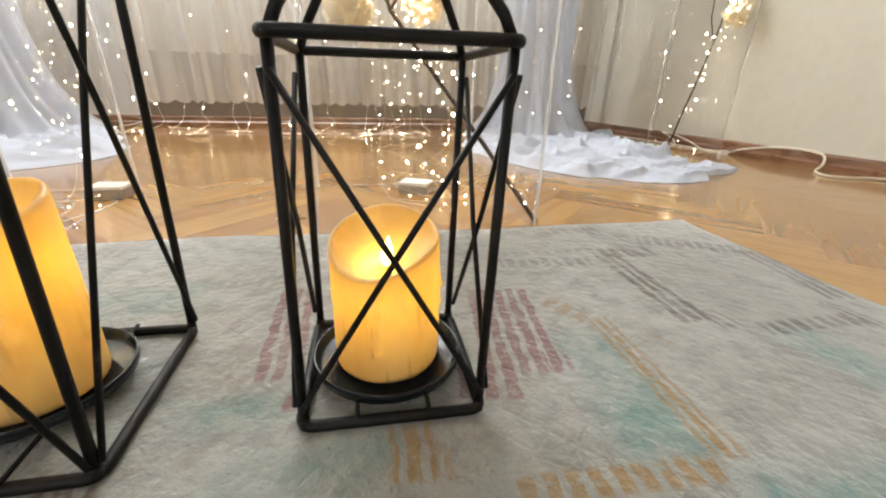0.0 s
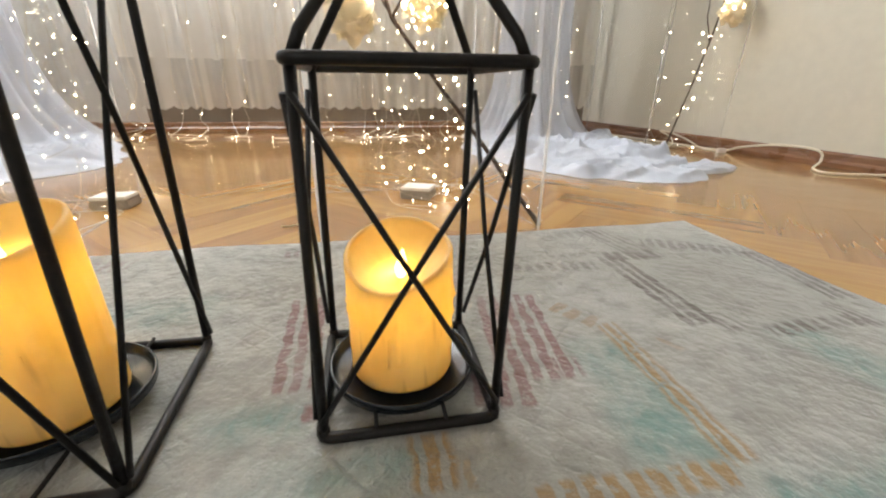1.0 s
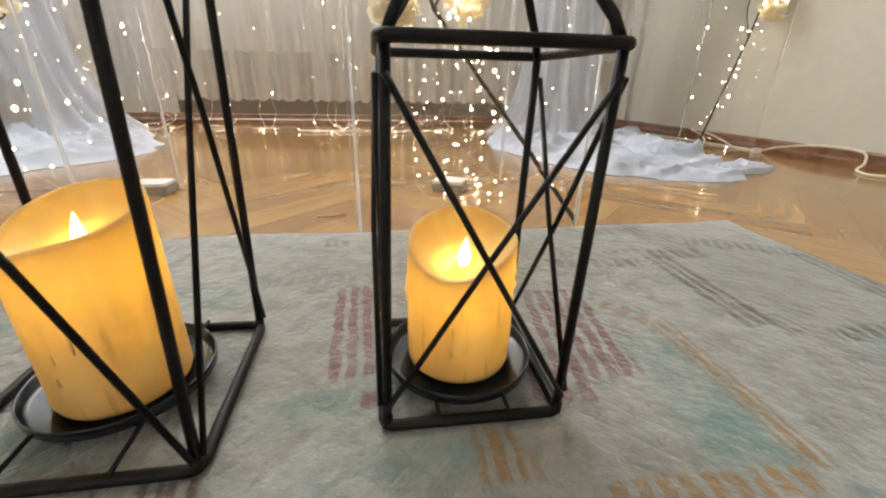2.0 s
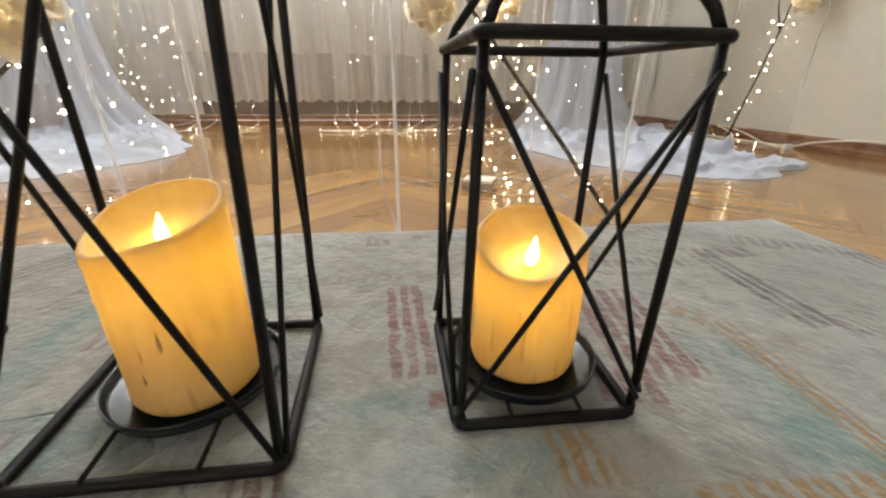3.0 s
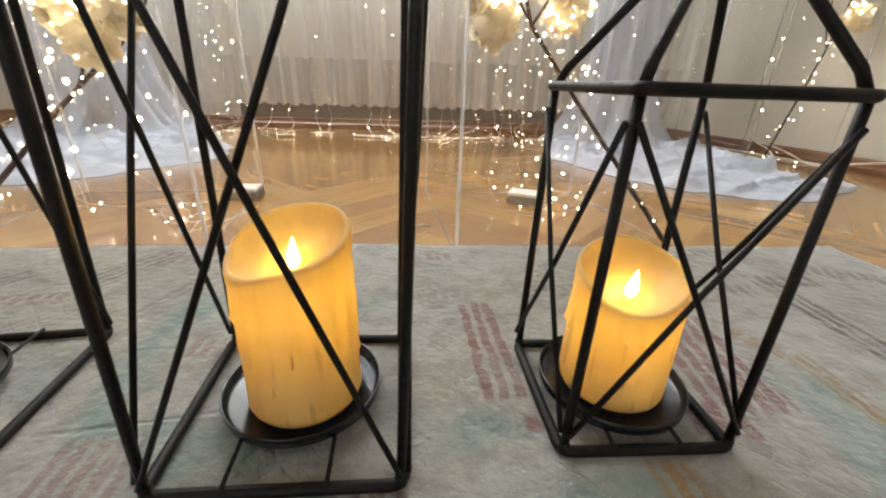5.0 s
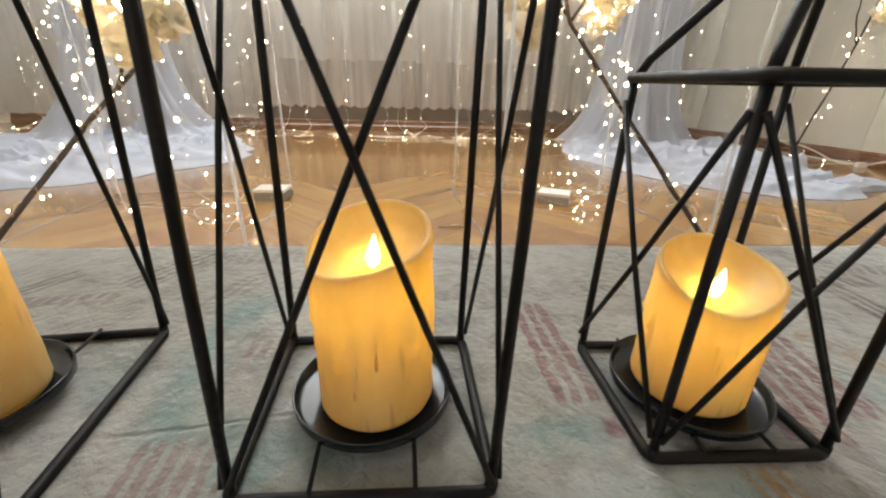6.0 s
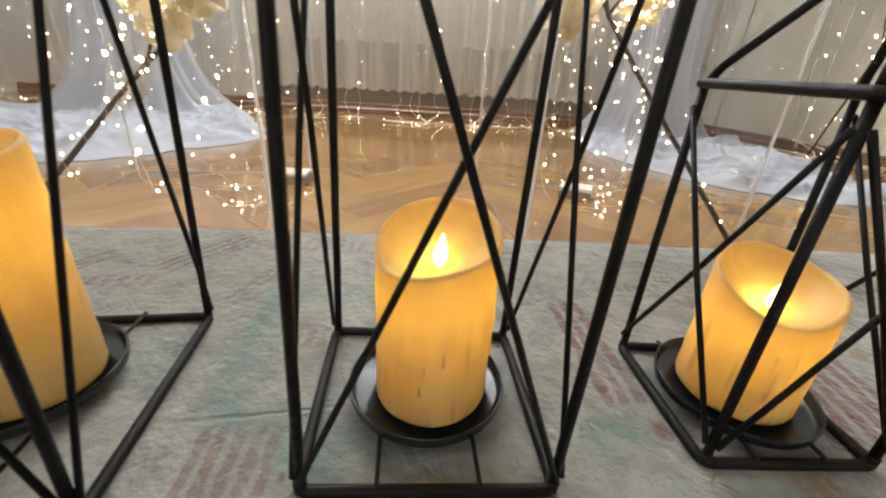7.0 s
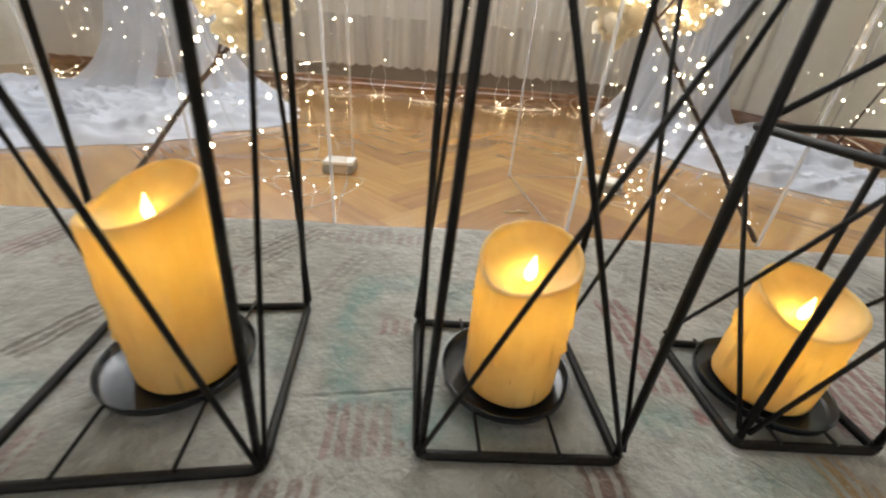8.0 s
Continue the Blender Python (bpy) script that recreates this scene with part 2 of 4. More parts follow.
# hatched bands of the rug's print: centre, angle, length, width, bars, bars across?, tone, amount
HATCH = [
    (-0.034, 0.441, -75, 0.138, 0.038, 3, False, "m", 0.95), (0.003, 0.356, 13, 0.018, 0.014, 1, True, "m", 1.0),
    (0.157, 0.460, -84, 0.130, 0.066, 5, False, "m", 0.9), (0.135, 0.385, -85, 0.035, 0.05, 3, False, "m", 0.8), (0.190, 0.412, -80, 0.024, 0.020, 2, False, "m", 0.85),
    (0.215, 0.491, -42, 0.052, 0.022, 3, True, "o", 0.6), (0.2575, 0.402, -77, 0.150, 0.019, 2, False, "o", 0.95), (0.286, 0.446, -50, 0.022, 0.010, 1, False, "o", 0.45),
    (0.204, 0.3115, 11, 0.122, 0.017, 9, True, "o", 0.9), (0.0875, 0.322, -76, 0.040, 0.026, 2, False, "o", 0.95), (0.109, 0.314, -76, 0.020, 0.008, 1, False, "o", 0.5),
    (0.317, 0.558, -76, 0.160, 0.036, 3, False, "t", 0.85), (0.330, 0.692, -66, 0.130, 0.046, 4, False, "t", 0.45), (0.357, 0.486, -65, 0.030, 0.020, 2, False, "t", 0.6),
    (0.217, 0.599, 7, 0.115, 0.022, 8, True, "t", 0.45), (0.225, 0.632, 12, 0.130, 0.010, 9, True, "t", 0.35), (0.330, 0.642, 14, 0.075, 0.028, 5, True, "t", 0.65),
    (0.506, 0.600, -85, 0.130, 0.034, 3, False, "t", 0.75), (0.492, 0.505, -60, 0.045, 0.018, 2, False, "t", 0.7),
    (0.430, 0.678, -13, 0.135, 0.032, 10, True, "t", 0.5), (0.442, 0.484, 14, 0.112, 0.019, 8, True, "t", 0.85), (0.270, 0.715, 13, 0.10, 0.03, 6, True, "t", 0.3),
    (-0.109, 0.621, 15, 0.034, 0.020, 3, True, "m", 0.65), (-0.098, 0.519, 15, 0.090, 0.018, 7, True, "t", 0.3), (0.037, 0.561, 13, 0.055, 0.013, 5, True, "t", 0.35),
    (-0.262, 0.272, -74, 0.048, 0.054, 5, False, "m", 0.55), (-0.272, 0.389, 13, 0.032, 0.022, 3, True, "m", 0.75), (-0.227, 0.268, 13, 0.007, 0.006, 1, True, "u", 0.8),
    (-0.083, 0.268, -76, 0.046, 0.030, 2, False, "u", 0.85), (-0.380, 0.558, 13, 0.170, 0.036, 12, True, "m", 0.42), (-0.462, 0.510, 72, 0.110, 0.046, 4, False, "t", 0.5),
    (-0.360, 0.462, 82, 0.090, 0.034, 3, False, "t", 0.25), (-0.510, 0.420, 17, 0.095, 0.022, 7, True, "m", 0.65), (-0.567, 0.447, 70, 0.060, 0.028, 3, False, "t", 0.65),
    (-0.562, 0.300, 80, 0.082, 0.030, 3, False, "t", 0.85), (-0.748, 0.420, 90, 0.080, 0.046, 4, False, "m", 0.85), (-0.735, 0.425, 80, 0.060, 0.022, 2, False, "t", 0.5),
    (-0.820, 0.460, 92, 0.070, 0.022, 2, False, "t", 0.5), (-0.640, 0.400, 17, 0.10, 0.020, 7, True, "m", 0.5), (-0.298, 0.213, 17, 0.062, 0.018, 4, True, "u", 0.7),
    (-0.17, 0.20, -76, 0.06, 0.05, 3, False, "u", 0.6), (0.02, 0.22, 13, 0.10, 0.03, 6, True, "o", 0.6),
    (-0.48, 0.16, -76, 0.1, 0.05, 4, False, "m", 0.6), (0.45, 0.25, -76, 0.12, 0.04, 3, False, "t", 0.6),
]
TEAL = [
    (0.230, 0.392, -80, 0.115, 0.046, 0.85), (0.236, 0.355, -76, 0.060, 0.060, 0.45), (0.428, 0.432, -66, 0.100, 0.046, 0.55), (0.340, 0.312, 10, 0.140, 0.042, 0.65),
    (-0.318, 0.402, -82, 0.130, 0.034, 0.62), (-0.297, 0.460, 24, 0.085, 0.026, 0.50), (-0.295, 0.322, -70, 0.060, 0.028, 0.45), (-0.258, 0.304, 20, 0.080, 0.022, 0.50),
    (-0.195, 0.298, 20, 0.095, 0.036, 0.50), (-0.040, 0.342, 15, 0.090, 0.026, 0.40), (-0.368, 0.342, -50, 0.080, 0.034, 0.30),
    (-0.190, 0.470, 20, 0.110, 0.050, 0.30), (0.030, 0.310, 13, 0.110, 0.030, 0.30), (0.36, 0.20, 13, 0.2, 0.06, 0.5), (-0.6, 0.2, 13, 0.2, 0.06, 0.4),
]

IRON, WAX, RUG = iron_material(), wax_material("ivory_wax", 0.50), rug_material()
WAX_DRIP = wax_material("thick_wax_run", 0.52)
TRAY = plain("dark_enamel", (0.012, 0.015, 0.019), 0.20, 0.0, 0.10, 45)
TRAY.node_tree.nodes["Principled BSDF"].inputs["Specular IOR Level"].default_value = 0.50
FLAME = glow("flame_light", (1.0, 0.66, 0.22), 11.0)
BULB = glow("warm_led", (1.0, 0.80, 0.50), 58.0)
WIRE = plain("clear_wire", (0.75, 0.68, 0.55), 0.3, 0.0, 0.1, 200)
COPPER = plain("thin_silver_wire", (0.62, 0.56, 0.45), 0.35, 0.7, 0.1, 200)
SHEER = cloth_material("sheer_curtain", (0.93, 0.905, 0.85), 0.08, 0.54)
# for the sheet that stands in for plain wall left of the net curtain
PANEL = cloth_material("wall_stand_in_sheet", (0.88, 0.87, 0.84), 0.03, 0.50)
HEM = cloth_material("sheer_curtain_hem", (0.91, 0.885, 0.83), 0.32, 0.50, ribs=21.0)
VOILE = cloth_material("white_voile", (0.75, 0.78, 0.85), 0.24, 0.42)
# layers pass less light; the colour is also darkened and blued as shade
VOILE_LAID_SHADED = cloth_material("shaded_voile_in_layers", (0.63, 0.67, 0.765), 0.06, 0.12)
ACRYLIC = acrylic_material("clear_acrylic", (0.985, 0.985, 0.985), 0.55)
EDGE = cloth_material("polished_acrylic_edge", (0.86, 0.87, 0.88), 0.52, 0.40)
EDGE_FAINT = cloth_material("clear_acrylic_foot_edge", (0.80, 0.80, 0.80), 0.80, 0.40)
OAK = wood_material("varnished_oak", (0.318, 0.160, 0.046), (0.392, 0.208, 0.066), 0.16, 0.42, 0)
SKIRT = wood_material("dark_stained_skirting", (0.19, 0.09, 0.045), (0.29, 0.145, 0.068), 0.28, 0.3, 0)
GROUT = plain("floor_joint", (0.20, 0.10, 0.036), 0.8, 0.0, 0.2, 80)
WALL = plain("cream_wall_paint", (0.66, 0.625, 0.53), 0.8, 0.0, 0.04, 30, 0.0004)
# darker than the other walls: shade behind the curtain is in this colour
WALL_BACK_SHADED = plain("shaded_wall_paint", (0.27, 0.23, 0.19), 0.8, 0.0, 0.05, 30, 0.0004)
CEIL = plain("white_ceiling_paint", (0.80, 0.79, 0.76), 0.85, 0.0, 0.03, 30)
BARK = plain("dark_branch", (0.055, 0.032, 0.022), 0.7, 0.0, 0.35, 140, 0.0006)
PETAL = cloth_material("cream_petal", (0.98, 0.91, 0.74), 0.0, 0.60)
CASE = plain("white_plastic", (0.80, 0.78, 0.74), 0.35, 0.0, 0.04, 50)
CASE_DARK = plain("grey_plastic", (0.30, 0.26, 0.22), 0.45, 0.0, 0.1, 50)
CABLE = plain("cream_cable", (0.74, 0.68, 0.55), 0.4, 0.0, 0.06, 60)
STRAW = plain("pale_twig", (0.66, 0.52, 0.27), 0.6, 0.0, 0.2, 200)


# ---- building helpers ----
def mesh_of(name, bm, mat, smooth=True):
    me = bpy.data.meshes.new(name)
    bm.normal_update()
    bm.to_mesh(me)
    bm.free()
    me.materials.append(mat)
    if smooth:
        me.polygons.foreach_set("use_smooth", [True] * len(me.polygons))
    return me


def part(name, bm, mat, parent, label="", smooth=True):
    ob = new(name, mesh_of(name, bm, mat, smooth))
    ob.parent = parent
    return tagged(ob, label)


def thing(name, where, label, category, group="", turn=0.0):
    ob = new(name)
    ob.empty_display_size = 0.02
    ob.matrix_basis = pose(*where, 0, 0, turn)
    return tagged(ob, label, category, group)


def tube(bm, pts, r, seg=10, closed=False, radii=None):
    """A round bar along a line of points."""
    pts = [Vector(p) for p in pts]
    n = len(pts)
    rings, side = [], None
    for i, p in enumerate(pts):
        a = pts[i - 1] if (i or closed) else p
        b = pts[(i + 1) % n] if (i < n - 1 or closed) else p
        d = (b - a).normalized()
        if side is None:
            side = d.orthogonal().normalized()
        side = (side - d * side.dot(d)).normalized()
        up = d.cross(side)
        rr = radii[i] if radii else r
        rings.append([bm.verts.new(p + (side * math.cos(t) + up * math.sin(t)) * rr) for t in [2 * math.pi * k / seg for k in range(seg)]])
    for i in range(n if closed else n - 1):
        a, b = rings[i], rings[(i + 1) % n]
        best = 0
        if closed and i == n - 1:
            best = min(range(seg), key=lambda s: sum((a[k].co - b[(k + s) % seg].co).length for k in range(seg)))
        for k in range(seg):
            bm.faces.new((a[k], a[(k + 1) % seg], b[(k + 1 + best) % seg], b[(k + best) % seg]))
    if not closed:
        bm.faces.new(rings[0][::-1])
        bm.faces.new(rings[-1])
    return bm


def bar(pts, r, seg=10, closed=False, radii=None):
    return tube(bmesh.new(), pts, r, seg, closed, radii)


def rounded_square(h, z, rad, steps=5):
    pts = []
    for k, (sx, sy) in enumerate(((1, 1), (-1, 1), (-1, -1), (1, -1))):
        for s in range(steps + 1):
            a = math.pi / 2 * (k + s / steps)
            pts.append((sx * (h - rad) + rad * math.cos(a), sy * (h - rad) + rad * math.sin(a), z))
    return pts


def lathe(profile, seg=48, shape=None):
    """A turned body. shape(angle, r, z) may move each point."""
    bm = bmesh.new()
    rings = []
    for r, z in profile:
        if r < 1e-6:
            rings.append([bm.verts.new((0, 0, z))])
            continue
        ring = []
        for k in range(seg):
            a = 2 * math.pi * k / seg
            rr, zz = shape(a, r, z) if shape else (r, z)
            ring.append(bm.verts.new((rr * math.cos(a), rr * math.sin(a), zz)))
        rings.append(ring)
    for a, b in zip(rings, rings[1:]):
        for k in range(seg):
            q = (k + 1) % seg
            if len(a) == 1:
                bm.faces.new((a[0], b[q], b[k]))
            elif len(b) == 1:
                bm.faces.new((a[k], a[q], b[0]))
            else:
                bm.faces.new((a[k], a[q], b[q], b[k]))
    bmesh.ops.recalc_face_normals(bm, faces=bm.faces)
    return bm


def box_bm(sx, sy, sz, centre=(0, 0, 0), bevel=0.0):
    bm = bmesh.new()
    bmesh.ops.create_cube(bm, size=1, matrix=Matrix.Translation(centre) @ Matrix.Diagonal((sx, sy, sz, 1)))
    if bevel:
        bmesh.ops.bevel(bm, geom=bm.edges[:], offset=bevel, segments=2, affect="EDGES")
    return bm


def slab(name, a, b, z0, z1, depth, mat, label, category, kind="structure"):
    """An upright slab from a to b in plan, its thickness laid to the left of that way."""
    a, b = Vector(a), Vector(b)
    way = b - a
    bm = box_bm(way.length, depth, z1 - z0, (way.length / 2, depth / 2, (z0 + z1) / 2))
    ob = new(name, mesh_of(name, bm, mat, False))
    ob.matrix_basis = pose(a.x, a.y, 0, 0, 0, math.degrees(math.atan2(way.y, way.x)))
    return tagged(ob, label, category, kind=kind)


# ---- room ----
LEFT = Vector((-2.6, 1.86))
RIGHT_END = Vector((1.95, -0.36))
FRONT_L, FRONT_R = Vector((-2.2, -2.35)), Vector((1.95, -2.35))
TOP = 2.7


def room():
    sub = new("floor", mesh_of("floor", box_bm(5.4, 5.6, 0.05, (-0.35, 0.1, FLOOR - 0.0012 - 0.025)), GROUT, False))
    tagged(sub, "honey-coloured varnished oak parquet in herringbone", "floor", kind="structure")
    ceil = new("ceiling", mesh_of("ceiling", box_bm(5.4, 5.6, 0.1, (-0.35, 0.1, TOP + 0.05)), CEIL, False))
    tagged(ceil, "plain white painted ceiling", "ceiling", kind="structure")
    # back wall, with a window opening high up behind the sheer curtain
    d = (BACK_B - LEFT).normalized()
    w0, w1 = LEFT + d * 0.24, LEFT + d * 2.86
    slab("wall_back_below", LEFT, BACK_B, FLOOR - 0.05, 0.90, 0.12, WALL_BACK_SHADED, "wall under the curtained window, its shade put into the colour", "wall")
    slab("wall_back_above", LEFT, BACK_B, 2.4, TOP, 0.12, WALL_BACK_SHADED, "wall over the curtained window, shade put into the colour", "wall")
    slab("wall_back_end_a", LEFT, w0, 0.90, 2.4, 0.12, WALL_BACK_SHADED, "wall beside the window, shade put into the colour", "wall")
    slab("wall_back_end_b", w1, BACK_B, 0.90, 2.4, 0.12, WALL_BACK_SHADED, "wall beside the window, shade put into the colour", "wall")
    slab("wall_right", CORNER, RIGHT_END, FLOOR - 0.05, TOP, 0.12, WALL, "smooth cream painted wall", "wall")
    slab("wall_right_rear", RIGHT_END, FRONT_R, FLOOR - 0.05, TOP, 0.12, WALL, "smooth cream painted wall", "wall")
    slab("wall_left", FRONT_L, LEFT, FLOOR - 0.05, TOP, 0.12, WALL, "smooth cream painted wall", "wall")
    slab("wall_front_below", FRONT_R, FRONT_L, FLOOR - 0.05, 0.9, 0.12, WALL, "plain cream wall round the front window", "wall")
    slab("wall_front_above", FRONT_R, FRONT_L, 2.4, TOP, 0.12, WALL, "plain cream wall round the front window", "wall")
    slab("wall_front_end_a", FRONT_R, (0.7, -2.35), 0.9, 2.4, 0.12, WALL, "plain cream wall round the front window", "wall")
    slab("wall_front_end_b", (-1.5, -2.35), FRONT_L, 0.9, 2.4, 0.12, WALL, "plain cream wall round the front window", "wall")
    for nm, a, b in (("baseboard_back", LEFT, BACK_B), ("baseboard_right", CORNER, RIGHT_END)):
        way = b - a
        bm = bmesh.new()
        prof = [(0, FLOOR), (0.024, FLOOR), (0.024, FLOOR + 0.014), (0.016, FLOOR + 0.022), (0.014, FLOOR + 0.038), (0.009, FLOOR + 0.044), (0, FLOOR + 0.044)]
        ends = [[bm.verts.new((x, -y, z)) for y, z in prof] for x in (0, way.length)]
        for k in range(len(prof)):
            q = (k + 1) % len(prof)
            bm.faces.new((ends[0][k], ends[0][q], ends[1][q], ends[1][k]))
        bm.faces.new(ends[0][::-1])
        bm.faces.new(ends[1])
        bmesh.ops.recalc_face_normals(bm, faces=bm.faces)
        ob = new(nm, mesh_of(nm, bm, SKIRT, False))
        ob.matrix_basis = pose(a.x, a.y, 0, 0, 0, math.degrees(math.atan2(way.y, way.x)))
        tagged(ob, "dark stained wooden skirting board along the wall", "baseboard", kind="structure")
    return sub


def rug():
    """One plush sheet with soft edges, on the parquet."""
    bm = bmesh.new()
    c, s = math.cos(YAW), math.sin(YAW)
    nx, ny, wx, wy = 250, 190, 2.25, 1.7
    grid = []
    for i in range(nx + 1):
        col = []
        for j in range(ny + 1):
            u, v = wx * i / nx, wy * j / ny
            edge = min(u, wx - u, v, wy - v)
            fall = min(1.0, edge / 0.012)
            z = -0.013 + 0.013 * math.sqrt(max(0.0, 1 - (1 - fall) ** 2))
            du = 0.004 * math.sin(v * 11) + 0.003 * math.sin(v * 31)
            dv = 0.005 * math.sin(u * 6.3) + 0.003 * math.sin(u * 23)
            x = 0.488 - (u + du * (1 - min(1, u))) * c + v * s
            y = 0.808 - (u) * s - (v + dv * (1 - min(1, v))) * c
            z += fall * 0.0011 * noise.noise((x * 9, y * 9, 0)) + fall * 0.0008 * noise.noise((x * 40, y * 40, 3))
            col.append(bm.verts.new((x, y, z)))
        grid.append(col)
    for i in range(nx):
        for j in range(ny):
            bm.faces.new((grid[i][j], grid[i][j + 1], grid[i + 1][j + 1], grid[i + 1][j]))
    ob = new("rug", mesh_of("rug", bm, RUG))
    return tagged(ob, "cream plush rug with faded mauve, ochre and teal hatched print", "rug")


# ---- lanterns and candles ----
def lantern(where, turn, half, height, x_low, x_top, tray_r, tray_at, lean, label, taper=(0.002, 0.004), apex=0.09, bend=None):
    """A wire lantern. bend moves each corner, at the rug and at 0.25 m, as hand-bent wire does."""
    top = thing("lantern", (where[0], where[1], 0.0), label, "lantern", "lanterns on the rug", turn)
    r_ring, r_leg, r_x = 0.0032, 0.0029, 0.0018
    zb, r_base = 0.0037, 0.0037
    lx, ly = lean
    bend = bend or {}

    def warp(x, y, z):
        dx = dy = 0.0
        for (cx, cy), (ax, ay, bx, by) in bend.items():
            w = max(0, min(1, (1 + cx * x / half) / 2)) * max(0, min(1, (1 + cy * y / half) / 2))
            dx += w * (ax + (bx - ax) * z / 0.25)
            dy += w * (ay + (by - ay) * z / 0.25)
        return Vector((x + dx, y + dy, z))

    part("base_frame", bar([warp(*p) for p in rounded_square(half + 0.0006, zb, 0.0075)], r_base, 10, True), IRON, top)

    def at(sx, sy, z, out=0.0):
        k = z / height
        h = half - 0.0012 + out
        p = warp(sx * (h - taper[0] * k), sy * (h - taper[1] * k), z)
        return p + Vector((lx * k, ly * k, 0))

    corners = ((1, 1), (-1, 1), (-1, -1), (1, -1))
    grow = (half + 0.0012 - taper[0]) / half, (half + 0.0030 - taper[1]) / half
    ring = [warp(x * grow[0], y * grow[1], z) + Vector((lx, ly, 0)) for x, y, z in rounded_square(half, height, 0.005)]
    part("top_frame", bar(ring, r_ring, 10, True), IRON, top)
    for sx, sy in corners:
        part("leg", bar([at(sx, sy, 0.003), at(sx, sy, height * 0.5), at(sx, sy, height)], r_leg), IRON, top)
        part("weld", bar([at(sx, sy, 0.0025, 0.0), at(sx, sy, 0.0095, 0.0)], 0.0036, 10), IRON, top)
        a, b = at(sx, sy, height + 0.001, -0.001), Vector((lx * 1.2, ly * 1.2, height + apex))
        part("roof_bar", bar([a, a.lerp(b, 0.07) + Vector((0, 0, 0.004)), b], r_leg), IRON, top)
    off = (r_leg + r_x) * 0.86
    for (ax, ay), (bx, by) in list(zip(corners, corners[1:] + corners[:1]))[1:]:
        side = Vector(((ax + bx) / 2, (ay + by) / 2, 0))
        for k, ((px, py), (qx, qy)) in enumerate((((ax, ay), (bx, by)), ((bx, by), (ax, ay)))):
            lo, hi = at(px, py, x_low) + side * off, at(qx, qy, x_top) + side * off
            mid = lo.lerp(hi, 0.5) + side * (r_x * 0.95 if k else -r_x * 0.95)
            part("brace", bar([lo, mid, hi], r_x, 8), IRON, top)
    for s in (-1, 1):
        part("crossbar", bar([warp(s * half * 0.40, -half - 0.001, zb + 0.004), warp(s * half * 0.40, 0, zb + 0.005), warp(s * half * 0.40, half + 0.004, zb + 0.004)], 0.0014, 8), IRON, top)
    t = tray_r
    prof = [(0, 0.0100), (t * 0.93, 0.0100), (t * 0.985, 0.0118), (t, 0.0175), (t + 0.0012, 0.0182), (t + 0.0016, 0.0174), (t + 0.0008, 0.0105), (t * 0.95, 0.0088), (0, 0.0088)]
    bm = lathe(prof, 56)
    bmesh.ops.translate(bm, verts=bm.verts, vec=(tray_at[0], tray_at[1], 0))
    part("tray", bm, TRAY, top, "round dark enamelled dish with a low rim")
    return top


